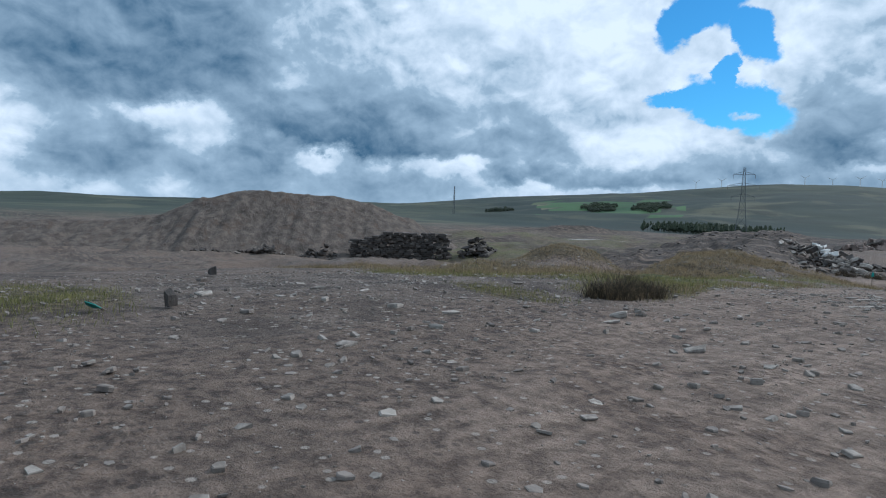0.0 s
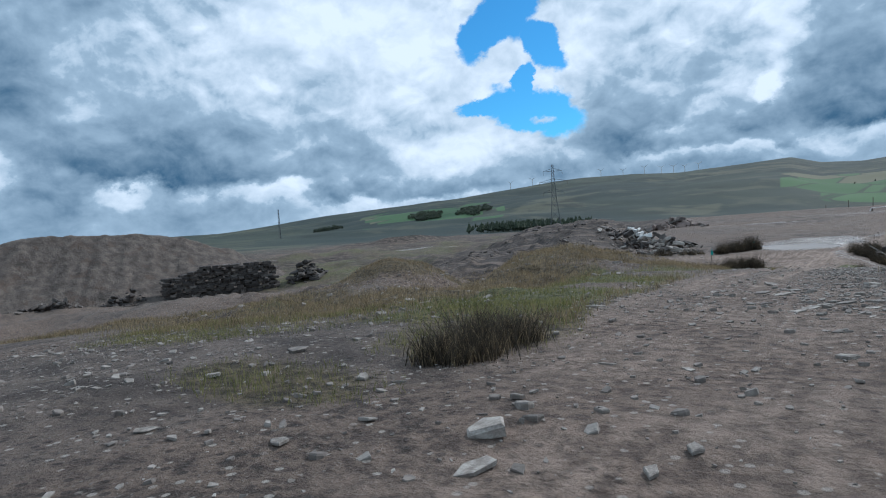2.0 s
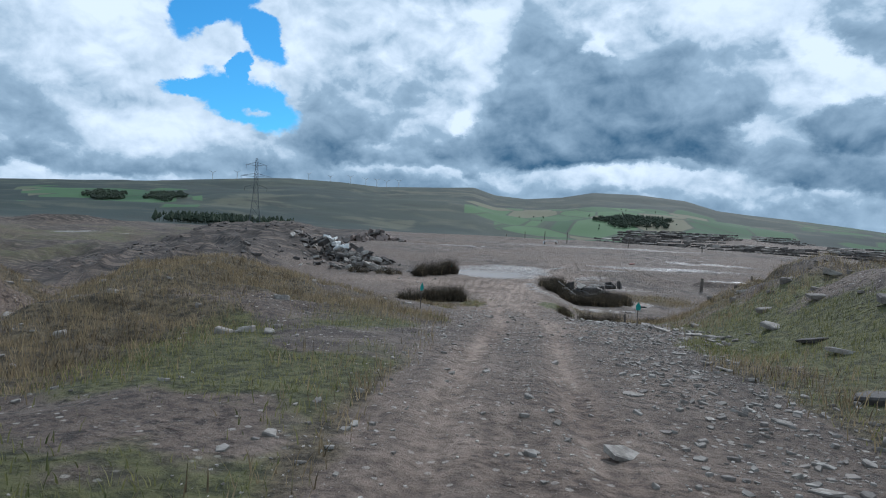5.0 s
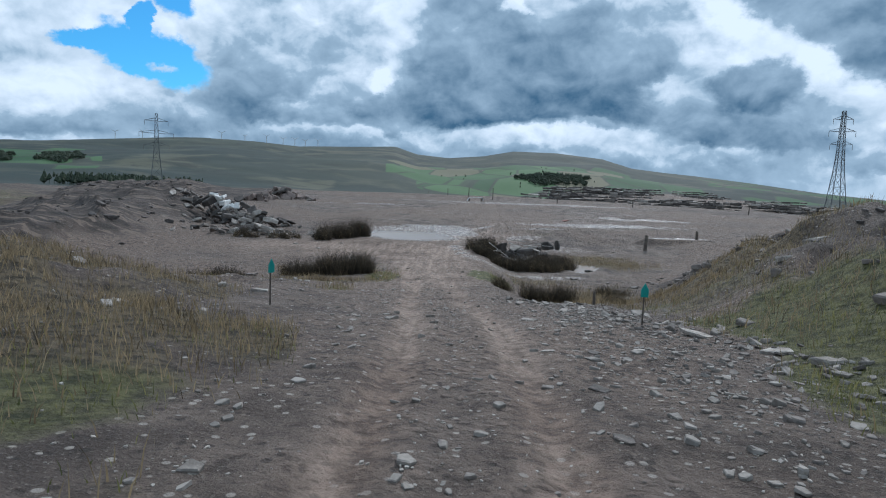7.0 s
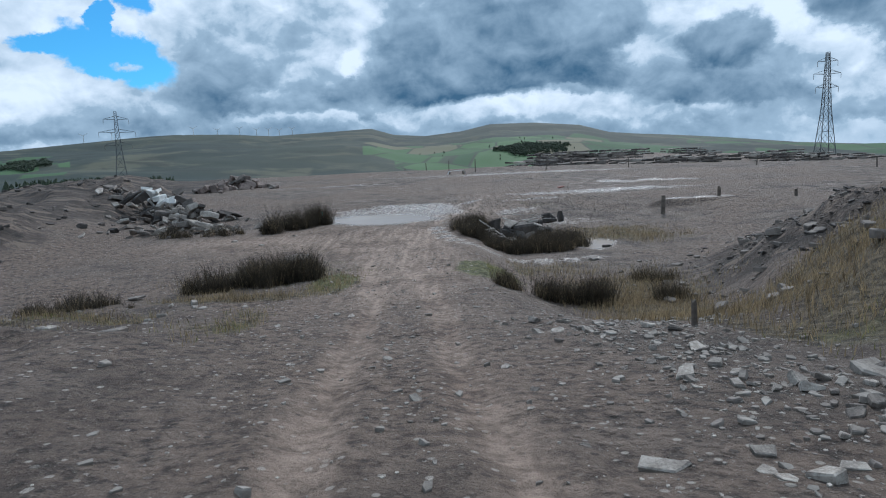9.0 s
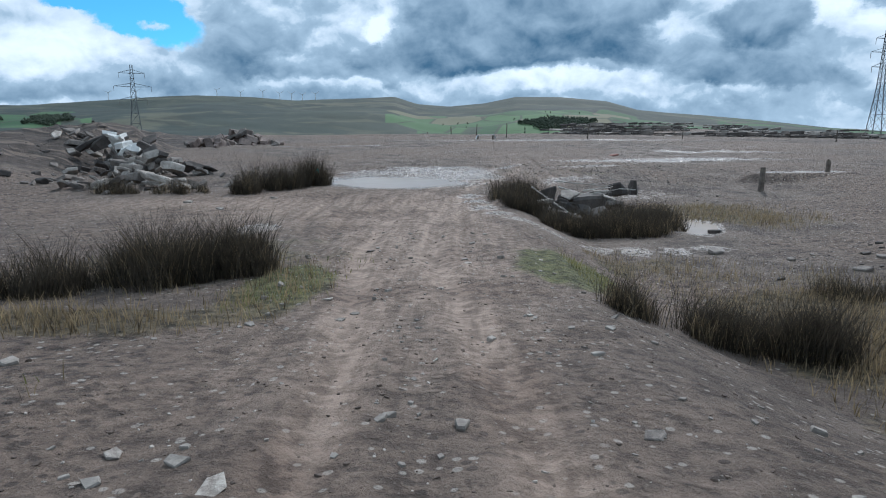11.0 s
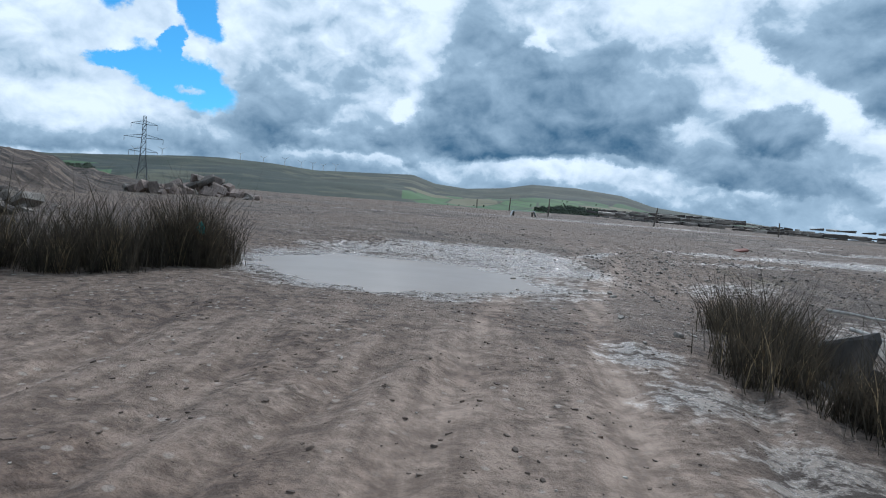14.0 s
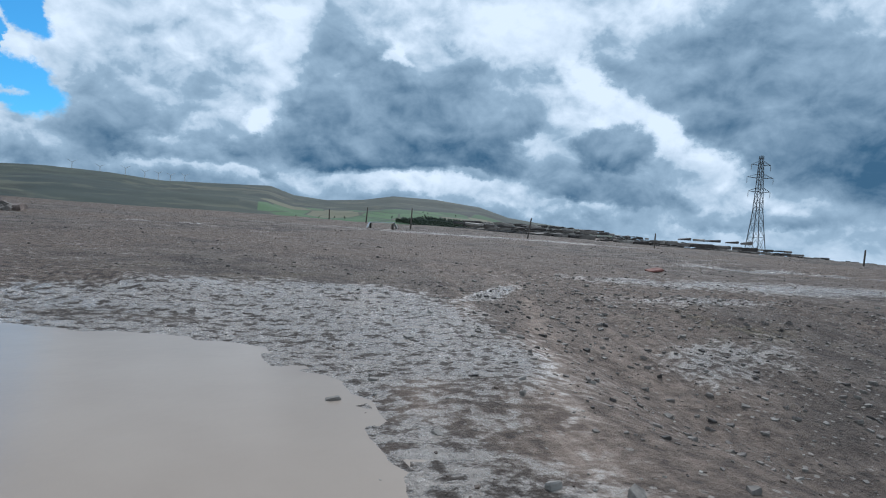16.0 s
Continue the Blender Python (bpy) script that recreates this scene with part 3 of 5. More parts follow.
    rise = np.tan(np.radians(np.interp(b, SKYLINE_AT, SKYLINE)))
    folds = 1 + 0.05 * rough_noise(x, y, 420, 30, 3) * ease(2450, 1500, r)
    top = np.interp(b, [-8, -3.5, 15, 22], [2500, 3000, 3000, 3600])
    hill = -1.0 + rise * top * ease(420, 1, r * 0) * ease(330, top, r) * folds + 4.0 * ease(330, top, r)
    hill = hill - 16 * hump(x, y, 150, 700, 500, 260) - 0.02 * np.maximum(0, r - top)
    k = ease(150, 420, r)
    hill = hill + (9 * rough_noise(x, y, 210, 31, 4) + 5 * (1 - 2 * np.abs(rough_noise(x, y, 330, 33, 3)))) * ease(480, 900, r) * ease(2350, 1500, r)
    z = z * (1 - k) + hill * k
    # the stone yard on a low terrace beyond the lip
    yard = ease(112, 124, r) * ease(290, 235, r) * ease(6, 11, b) * ease(44, 32, b)
    terrace = np.interp(r, [110, 124, 170, 235], [1.9, 2.0, 4.3, 5.2]) - 0.22 * np.maximum(0, b - 19) + 0.35 * rough_noise(x, y, 11, 19, 3)
    return z * (1 - yard) + terrace * yard


def spot(x, y):
    return float(height(np.array([x]), np.array([y]))[0])


def attach(mesh, name, values):
    mesh.attributes.new(name, "FLOAT", "POINT").data.foreach_set("value", np.asarray(values, np.float32))


def shape(name, verts, faces, mat, smooth=False):
    me = bpy.data.meshes.new(name)
    me.from_pydata([tuple(v) for v in verts], [], faces)
    me.materials.append(mat)
    if smooth:
        me.polygons.foreach_set("use_smooth", [True] * len(me.polygons))
    me.update()
    return me


def part(name, me, parent, label=""):
    ob = new(name, me)
    ob.parent = parent
    if label:
        ob["label"] = label
    return ob


def build_ground():
    cx, cy, turns = -0.5, 27.0, 1260
    radii = list(np.arange(0.3, 42, 0.24))
    while radii[-1] < 4700:
        radii.append(radii[-1] * 1.027 + 0.02)
    ang = np.linspace(0, 2 * math.pi, turns, endpoint=False)
    rr, aa = np.meshgrid(np.array(radii), ang, indexing="ij")
    x, y = (cx + rr * np.sin(aa)).ravel(), (cy + rr * np.cos(aa)).ravel()
    z = height(x, y)
    n = len(radii)
    verts = np.stack([x, y, z], 1)
    verts = np.vstack([verts, [[cx, cy, spot(cx, cy)]]])
    i, j = np.meshgrid(np.arange(n - 1), np.arange(turns), indexing="ij")
    a, b = i * turns + j, i * turns + (j + 1) % turns
    quads = np.stack([a, b, b + turns, a + turns], -1).reshape(-1, 4)[:, ::-1]
    me = bpy.data.meshes.new("ground")
    me.vertices.add(len(verts))
    me.vertices.foreach_set("co", verts.astype(np.float32).ravel())
    tris = np.stack([np.arange(turns), (np.arange(turns) + 1) % turns, np.full(turns, n * turns)], 1)
    loops = np.concatenate([quads.ravel(), tris.ravel()]).astype(np.int32)
    starts = np.concatenate([np.arange(len(quads)) * 4, len(quads) * 4 + np.arange(turns) * 3]).astype(np.int32)
    me.loops.add(len(loops))
    me.loops.foreach_set("vertex_index", loops)
    me.polygons.add(len(starts))
    me.polygons.foreach_set("loop_start", starts)
    me.polygons.foreach_set("use_smooth", [True] * len(starts))
    me.update()
    me.validate()
    x, y = verts[:, 0], verts[:, 1]
    mid = track_middle(y)
    r = np.hypot(x, y)
    wob = rough_noise(x, y, 6, 50, 4)
    side = np.abs(x - mid) + 0.9 * wob
    along = ease(-40, -20, y) * ease(75, 52, y)
    line = np.exp(-((np.abs(x - mid - 0.12 * np.sin(y * 0.35)) - 0.78) / 0.30) ** 2) * ease(-10, 2, y)
    # wheel lines and bare earth; the hollow's humps also paint its sunlit brightness
    attach(me, "tread", ease(3.4, 1.4, side) * along * (0.22 + 0.50 * ease(1, -9, y) + 0.95 * line) + 0.5 * hump(x, y, 6, -30, 6, 8) + 1.0 * hump(x, y, -4.0, 39.5, 6.5, 6) + 0.75 * hump(x, y, -11, 41, 5, 3.5) + 1.0 * hump(x, y, -0.8, 29, 3.0, 7) + 0.22 * hump(x, y, 8, 70, 14, 14) + 0.7 * hump(x, y, 4.5, 55, 2.2, 6, -25))
    attach(me, "turf", turf_at(x, y))
    attach(me, "straw", straw_at(x, y))
    out = -x - 13 - 0.11 * (y - 20)
    spoil = ease(4, 12, out + 4 * wob) * ease(18, 30, y + 8 * wob) * ease(420, 150, r) * ease(62, 36, out + 8 * wob) + 1.0 * hump(x, y, 14.5, 27, 5.0, 9, 20) + 0.6 * hump(x, y, 10.0, 13, 3.5, 5) + 0.35 * ease(-90, -140, x) * ease(300, 150, r)
    spoil = np.maximum(spoil, 1.1 * flank(x, y)[0])
    spoil = np.maximum(spoil, (0.50 + 0.35 * rough_noise(x, y, 16, 52, 4)) * ease(-38, -56, x) * ease(430, 330, r) * ease(-40, 0, y))
    spoil = np.maximum(spoil, 1.3 * hump(x, y, -192, 218, 30, 9, 40))
    attach(me, "spoil", np.clip(spoil, 0, 1))
    wet = 0 * x
    for k, p in enumerate(POOLS):
        wet = np.maximum(wet, ease(1.75, 0.9, pool_reach(x, y, p, k)) * 0.85)
    wet = np.maximum(wet, 0.95 * hump(x, y, 0.3, 55.5, 2.4, 4.4, 15) + 0.85 * hump(x, y, -3.8, 58.6, 5.0, 2.0, 15) + 0.5 * hump(x, y, -0.5, 48.5, 2.0, 2.5))
    wet = np.maximum(wet, 0.75 * hump(x, y, 4.6, 47.0, 1.8, 1.6) + 0.6 * hump(x, y, 6.5, 56, 3, 1.4, 30) + 0.6 * hump(x, y, 9, 61, 4, 1.2, 10))
    wet = np.maximum(wet, 0.9 * hump(x, y, 3.1, 60.6, 0.4, 2.4, -35))
    for wx, wy in ((0.2, 43.4), (0.4, 41.8), (0.7, 40.2), (1.1, 38.6), (1.8, 37.3), (2.8, 36.5), (4.0, 36.1), (5.2, 36.0), (6.5, 36.2), (7.8, 36.8)):
        wet = np.maximum(wet, 0.85 * hump(x, y, wx, wy, 0.7, 0.8))
    # bright wet patches on the plateau: reflected sky laid in as pale slurry colour
    wet = np.maximum(wet, 0.7 * hump(x, y, 16, 66, 13, 2.6, 5))
    wet = np.maximum(wet, 0.6 * hump(x, y, 12, 98, 24, 3.4, 3))
    wet = np.maximum(wet, 0.5 * hump(x, y, 9, 52, 4, 3, 20))
    wet = np.maximum(wet, 1.3 * hump(x, y, -158, 184, 9, 3.0, 30) + 1.3 * hump(x, y, -143, 192, 5, 2.5, 30) + 1.1 * hump(x, y, -134, 206, 4, 2.0, 30))
    wet = np.maximum(wet, 0.34 * ease(50, 58, y) * ease(118, 108, y) * ease(-24, -10, x) * (0.6 + 0.6 * rough_noise(x, y, 9, 71, 3)))
    attach(me, "wet", wet)
    attach(me, "far", ease(270, 430, r + 60 * wob - 140 * ease(-30, 30, x) * (1 - ease(5, 10, np.degrees(np.arctan2(x, y))) * ease(290, 240, r))))

    b = np.degrees(np.arctan2(x, y))
    fields = ease(-9, -1, b) * ease(24, 16, b) * ease(700, 850, r) * ease(1500, 1250, r)
    fields = np.maximum(fields, ease(-44, -41, b) * ease(-29, -32, b) * ease(680, 800, r) * ease(1350, 1150, r) * 0.75)
    fields = np.maximum(fields, ease(18, 26, b) * ease(700, 1100, r) * ease(3000, 2500, r) * 0.42)
    attach(me, "fields", fields)
    me.materials.append(M_GROUND)
    tagged(new("ground", me), "stony brown quarry ground with a rutted track, turf and distant moor", "ground", kind="structure")


def turf_at(x, y):
    n = rough_noise(x, y, 4.0, 60, 4)
    mid = track_middle(y)
    m = 5.0 * rough_noise(x, y, 9.0, 63, 4)
    west = ease(1.0, 2.0, mid - x + 0.5 * n - 1.6 * ease(4, 10, y)) * ease(-16, -12, y + 0.4 * m) * ease(27, 18, y + m) * ease(-38, -28, x + m)
    east = ease(2.9, 4.2, x - mid + 0.6 * n - 1.3 * ease(3, 8, y)) * ease(-15, -8, y + m) * ease(41, 33, y + 0.7 * m) * ease(38, 26, x + m)
    bare = 0.56 + 1.0 * rough_noise(x, y, 3.2, 64, 4)
    t = np.maximum(west * np.clip(bare + 0.1, 0.0, 1.0), 0.9 * east * np.clip(bare + 0.25, 0.15, 1.0) * (1 - 1.0 * hump(x, y, 14.5, 27, 5, 9, 20) - 0.5 * hump(x, y, 10, 13, 3, 5)))
    for cx, cy, rx, ry, k in ((-3.3, 27.0, 0.8, 2.4, 1.4), (2.0, 29.4, 1.2, 2.4, 1.1), (-1.8, -14.8, 1.6, 2.0, 0.9), (-2.6, -18.2, 1.7, 0.9, 1.1), (-24.8, 10.5, 5.0, 5.5, 1.0), (-10.5, 6.5, 4.5, 6.0, 0.95), (-12.5, 11.5, 4.0, 4.0, 0.9), (-12.0, -12.5, 3.2, 0.9, 0.9), (-5.6, 24.8, 2.6, 0.9, 1.1), (-9.0, 22.0, 3.0, 1.2, 0.8), (-6.5, -27.2, 4.2, 1.7, 1.3),
                              (-9.0, -15.0, 5.0, 1.6, 0.7), (11, 45, 5, 5, 0.75), (-9, 49, 2.5, 3.5, 0.8), (5, 43, 3, 3, 0.7), (-6, 30, 5, 5, 0.55), (-2, 62, 9, 6, 0.42), (8, 58, 5, 3, 0.45)):
        t = np.maximum(t, k * hump(x, y, cx, cy, rx, ry))
    t = t * (1 - ease(34, 36.5, y + 0.4 * n) * ease(0.5, 2.0, x) * ease(12, 9, x) * ease(45, 42, y))
    t = np.maximum(t, 0.58 * ease(-40, -62, x) * ease(40, 90, y) * ease(330, 250, np.hypot(x, y)))
    return np.clip(t, 0, 1)


def straw_at(x, y):
    n = rough_noise(x, y, 5.0, 66, 3)
    s = 0.66 + 0.75 * n + 0.3 * ease(5, 9, np.abs(x - track_middle(y)))
    s = s + 0.5 * hump(x, y, -10, 9, 5, 4) + 0.5 * hump(x, y, 6.5, 24, 4, 7) + 0.4 * hump(x, y, -4, 16, 3, 3) - 0.75 * hump(x, y, -3.4, -5, 2.6, 9) + 0.55 * hump(x, y, -1.3, -6, 0.5, 8) + 0.7 * hump(x, y, -9, -2, 2.2, 4) - 0.9 * hump(x, y, 6.4, 3, 3.2, 7)
    s = s + 0.6 * hump(x, y, -12.5, 12, 4, 4) + 0.6 * hump(x, y, -24, 10, 5, 5) + 0.6 * hump(x, y, 5.6, 22, 2.5, 5)
    s = s - 0.5 * ease(-40, -60, x) - 0.32 * ease(5, 8, x) * ease(36, 28, y)
    s = s - 0.9 * hump(x, y, 2.6, 29.5, 2.4, 3.4) - 0.6 * hump(x, y, -3.2, 27, 1.0, 3) + 0.8 * hump(x, y, -6.2, 24.6, 2.4, 1.2)
    return np.clip(s, 0, 1)


build_ground()


def build_pools():
    for i, p in enumerate(POOLS):
        rim = []
        for k in range(72):
            a = 2 * math.pi * k / 72
            c, s = math.cos(radians(p[4])), math.sin(radians(p[4]))
            lo, hi = 0.2, 2.0
            for _ in range(18):
                m = (lo + hi) / 2
                u, v = math.cos(a) * p[2] * m, math.sin(a) * p[3] * m
                d = float(pool_reach(np.array([p[0] + u * c - v * s]), np.array([p[1] + u * s + v * c]), p, i)[0])
                lo, hi = (m, hi) if d < 1.12 else (lo, m)
            u, v = math.cos(a) * p[2] * lo, math.sin(a) * p[3] * lo
            rim.append((p[0] + u * c - v * s, p[1] + u * s + v * c, p[5]))
        me = shape("water", rim, [list(range(len(rim)))], M_WATER)
        tagged(new("water_%d" % (i + 1), me), "shallow brown puddle of muddy water on the track", "puddle", "puddles", "structure")


build_pools()


# ---- stones ----
def slab_shape(rng, long, wide, thick, sides=6):
    """An angular piece of stone with a broken outline, worn upper edges and an uneven top."""
    verts, n = [], sides
    turn = rng.random() * 6.28
    ring = [(turn + 6.283 * (k + rng.uniform(-0.28, 0.28)) / n, rng.uniform(0.78, 1.1)) for k in range(n)]
    tilt, lean = rng.uniform(-0.18, 0.18), rng.uniform(-0.18, 0.18)
    for level, grow in ((-0.5, 0.93), (0.28, 1.0), (0.5, 0.86)):
        for a, g in ring:
            px, py = math.cos(a) * g * grow * long / 2, math.sin(a) * g * grow * wide / 2
            verts.append((px, py, thick * level + (px * tilt + py * lean + thick * rng.uniform(-0.09, 0.09)) * (level > 0)))
    faces = [list(range(n))[::-1], [2 * n + k for k in range(n)]]
    for row in range(2):
        for k in range(n):
            a, b = row * n + k, row * n + (k + 1) % n
            faces.append([a, b, b + n, a + n])
    return verts, faces


def joined(pieces):
    verts, faces = [], []
    for vs, fs, m in pieces:
        k = len(verts)
        verts += [m @ Vector(v) for v in vs]
        faces += [[q + k for q in f] for f in fs]
    return verts, faces


rng = random.Random(7)
STONES = {}
for kind, mat in (("pale", M_STONE), ("grey", M_GREY), ("dark", M_DARK), ("white", M_WHITE), ("red", M_RED)):
    for k in range(7):
        vs, fs = slab_shape(rng, 1.0, rng.uniform(0.45, 0.9), rng.uniform(0.13, 0.36), rng.choice((4, 4, 5, 6)))
        STONES[kind, k] = shape("stone", vs, fs, mat)


def lay(kind, x, y, size, z=None, parent=None, flat=0.25, name="stone", sink=0.15, tall=1.0):
    """One stone of about that size, lying as it fell."""
    ob = new(name, STONES[kind, rng.randrange(7)])
    z = spot(x, y) if z is None else z
    ob.matrix_world = (Matrix.Translation((x, y, z + size * tall * (0.22 - sink)))
                       @ Euler((rng.uniform(-flat, flat), rng.uniform(-flat, flat), rng.uniform(0, 6.28))).to_matrix().to_4x4()
                       @ Matrix.Diagonal((size, size * rng.uniform(0.8, 1.15), size * tall * rng.uniform(0.7, 1.1), 1)))
    if parent:
        ob.parent = parent
        ob.matrix_parent_inverse = parent.matrix_world.inverted()
    return ob


def rubble_heap(name, label, spots, kinds, anchor):
    """A heap of quarried slabs: spots are x, y, spread, height, how many, from, to."""
    heap = new(name)
    heap.matrix_world = Matrix.Translation((anchor[0], anchor[1], spot(*anchor)))
    bpy.context.view_layer.update()
    for cx, cy, sx, sy, high, count, lo, hi in spots:
        for _ in range(count):
            u, v = rng.gauss(0, 0.45), rng.gauss(0, 0.45)
            x, y = cx + u * sx, cy + v * sy
            d = min(1.0, math.hypot(u, v))
            size = rng.uniform(lo, hi)
            z = spot(x, y) + high * (1 - d) * rng.random()
            lay(rng.choice(kinds), x, y, size, z, heap, 0.6, tall=1.0)
    tagged(heap, label, "rubble heap")
    return heap


for k in range(7):
    vs, fs = slab_shape(rng, 1.0, rng.uniform(0.6, 0.8), rng.uniform(0.4, 0.6), 4)
    STONES["block", k] = shape("block", vs, fs, M_BLOCK)


# ---- the rubble by the pools ----
rubble_heap("rubble_heap", "heap of broken sandstone slabs with whitewashed pieces beside rushes",
            [(-23.0, 60, 3.4, 3.4, 2.5, 60, 0.5, 1.9), (-20.0, 55.0, 3.8, 3.0, 1.6, 54, 0.45, 1.7), (-16.5, 50.0, 3.6, 2.8, 1.1, 46, 0.4, 1.5),
             (-27.0, 63.5, 3.0, 3.5, 1.0, 26, 0.5, 1.4), (-13.2, 46.4, 3.0, 1.6, 0.3, 26, 0.3, 1.2), (-18.0, 46.0, 3.0, 2.0, 0.4, 20, 0.3, 1.0)],
            ("pale", "grey", "dark", "dark", "pale", "grey"), (-20, 56))
white_heap = bpy.data.objects["rubble_heap"]
for wx, wy, wz, ws in ((-22.8, 58.4, 2.6, 1.7), (-22.0, 57.8, 2.3, 1.6), (-23.6, 59.0, 2.9, 1.4), (-21.2, 56.8, 1.9, 1.5), (-20.5, 56.0, 1.7, 1.3), (-22.4, 58.0, 3.0, 1.2), (-21.6, 57.2, 1.5, 1.5), (-23.2, 58.4, 1.9, 1.5), (-20.0, 55.4, 1.9, 1.2)):
    lay("white", wx, wy, ws, spot(wx, wy) + wz * 0.7, white_heap, 1.1, tall=1.2)
for wx, wy, wz, ws in ((-17.2, 51.0, 0.8, 2.3), (-14.2, 46.6, 0.35, 2.2), (-15.4, 47.4, 0.4, 1.7), (-18.6, 52.6, 1.0, 1.8), (-13.0, 45.6, 0.2, 1.3)):
    lay("pale", wx, wy, ws, spot(wx, wy) + wz * 0.7, white_heap, 0.4, tall=0.55)
for wx, wy, wz, ws in ((-24.6, 58.4, 1.8, 2.4), (-23.4, 57.4, 2.2, 2.0), (-21.6, 60.4, 2.6, 1.8), (-18.8, 54.6, 1.9, 1.7), (-23.9, 59.2, 2.9, 1.7), (-19.6, 55.4, 1.9, 1.5), (-17.6, 52.2, 1.5, 1.5), (-16.2, 50.4, 1.2, 1.4)):
    lay("dark", wx, wy, ws, spot(wx, wy) + wz * 0.7, white_heap, 0.8, tall=0.9)
rubble_heap("slab_stack", "loose stack of large quarried stone blocks on the plateau",
            [(-26.0, 91, 3.2, 3.6, 1.5, 30, 1.1, 2.3), (-27.5, 85, 2.8, 3.0, 0.5, 14, 0.9, 1.9), (-21.5, 89, 2.8, 2.2, 0.2, 9, 0.7, 1.6)], ("block", "block", "block", "grey"), (-26, 89))
rubble_heap("rock_pile", "dark pile of rocks and slabs half hidden by rushes",
            [(5.0, 44.6, 2.0, 2.2, 0.55, 30, 0.5, 1.3), (3.4, 42.0, 1.1, 1.2, 0.4, 12, 0.4, 0.9), (6.8, 46.6, 1.6, 1.6, 0.4, 14, 0.5, 1.1)], ("dark", "dark", "dark", "grey"), (5.0, 44.6))
pile = bpy.data.objects["rock_pile"]
# large blocks standing out of the pile: place, lift, size and how tall
for wx, wy, wz, ws, wt in ((3.7, 45.3, 0.45, 0.95, 4.2), (3.95, 45.9, 0.35, 0.8, 3.6), (7.6, 48.0, 0.42, 1.6, 2.6), (8.5, 48.4, 0.5, 1.0, 4.0), (5.6, 45.0, 0.35, 1.5, 1.5), (4.4, 43.6, 0.30, 1.4, 1.6),
                           (6.4, 46.4, 0.40, 1.4, 1.8), (3.9, 40.9, 0.22, 1.1, 2.4), (4.9, 47.0, 0.35, 1.3, 1.6)):
    lay("dark", wx, wy, ws, spot(wx, wy) + wz, pile, 0.22, tall=wt)
for wx, wy, wz, ws in ((4.8, 45.4, 0.85, 1.5), (5.9, 45.9, 0.80, 1.4), (3.2, 41.6, 0.75, 1.3), (6.3, 44.4, 0.80, 1.2)):
    lay("pale", wx, wy, ws, spot(wx, wy) + wz * 0.9, pile, 0.3, tall=0.4)



def dead_branch(a, b, thick, sway):
    """A bare bleached branch: a tapered, slightly crooked pole with two broken twigs."""
    a, b = Vector(a), Vector(b)
    run = b - a
    side = run.cross(Vector((0, 0, 1))).normalized()
    verts, faces = [], []

    def pole(path, r0, r1):
        base = len(verts)
        for k, p in enumerate(path):
            r = r0 + (r1 - r0) * k / (len(path) - 1)
            for q in range(6):
                ang = q * math.pi / 3
                verts.append(p + side * math.cos(ang) * r + Vector((0, 0, math.sin(ang) * r)))
        for k in range(len(path) - 1):
            for q in range(6):
                s, n = base + k * 6 + q, base + k * 6 + (q + 1) % 6
                faces.append([s, n, n + 6, s + 6])
        faces.append([base + q for q in range(6)][::-1])
        faces.append([base + (len(path) - 1) * 6 + q for q in range(6)])

    path = [a + run * (k / 6) + side * sway * math.sin(k * 1.7) + Vector((0, 0, 0.5 * sway * math.sin(k * 2.3))) for k in range(7)]
    pole(path, thick, thick * 0.45)
    pole([path[4], path[4] + run * 0.12 + side * 0.14 + Vector((0, 0, 0.10)), path[4] + run * 0.2 + side * 0.3 + Vector((0, 0, 0.16))], thick * 0.5, thick * 0.2)
    pole([path[2], path[2] + run * 0.08 - side * 0.16 + Vector((0, 0, 0.05))], thick * 0.45, thick * 0.2)
    ob = new("branch", shape("branch", verts, faces, M_BLEACHED, True))
    tagged(ob, "bleached bare branch lying across the dark rock pile", "branch", "branches on the rock pile")


for ax, ay, az, bx, by, bz, tk in ((2.6, 41.6, 1.00, 3.4, 41.2, 0.78, 0.055), (3.4, 41.2, 0.78, 4.2, 40.7, 0.50, 0.06), (4.4, 46.3, 1.08, 5.5, 45.4, 0.82, 0.05), (4.4, 47.0, 1.28, 7.0, 47.4, 1.02, 0.045),
                                 (5.5, 45.9, 0.95, 7.0, 46.5, 1.10, 0.045), (5.7, 45.2, 0.86, 6.7, 44.1, 1.18, 0.055), (6.7, 44.1, 1.18, 7.3, 43.8, 1.2, 0.04)):
    dead_branch((ax, ay, spot(ax, ay) + az), (bx, by, spot(bx, by) + bz), tk * 0.72, 0.025)

# rubble pushed up along the east side of the track
edge_heap = new("rubble_ridge")
edge_heap.location = (4.0, 11.0, spot(4.0, 11.0))
bpy.context.view_layer.update()
for _ in range(230):
    yy = rng.uniform(4.5, 19.0)
    xx = np.interp(yy, [4.5, 8, 12, 16, 19], [5.2, 4.6, 3.9, 3.0, 2.4]) + rng.gauss(0, 0.55)
    lay(rng.choice(("pale", "grey", "grey", "pale")), xx, yy, rng.choice((0.09, 0.12, 0.16, 0.2, 0.28)) * rng.uniform(0.8, 1.2), None, edge_heap, 0.4)
for xx, yy, ss in ((4.4, 8.9, 0.62), (2.9, 13.6, 0.5), (4.7, 13.2, 0.7), (5.6, 9.6, 0.5), (3.7, 15.2, 0.42), (5.0, 11.3, 0.45), (4.9, 7.1, 0.55), (5.2, 6.3, 0.6), (2.2, 17.4, 0.36)):
    lay("pale", xx, yy, ss, None, edge_heap, 0.2, tall=0.7)
tagged(edge_heap, "low ridge of broken stone pushed up beside the track", "rubble ridge")

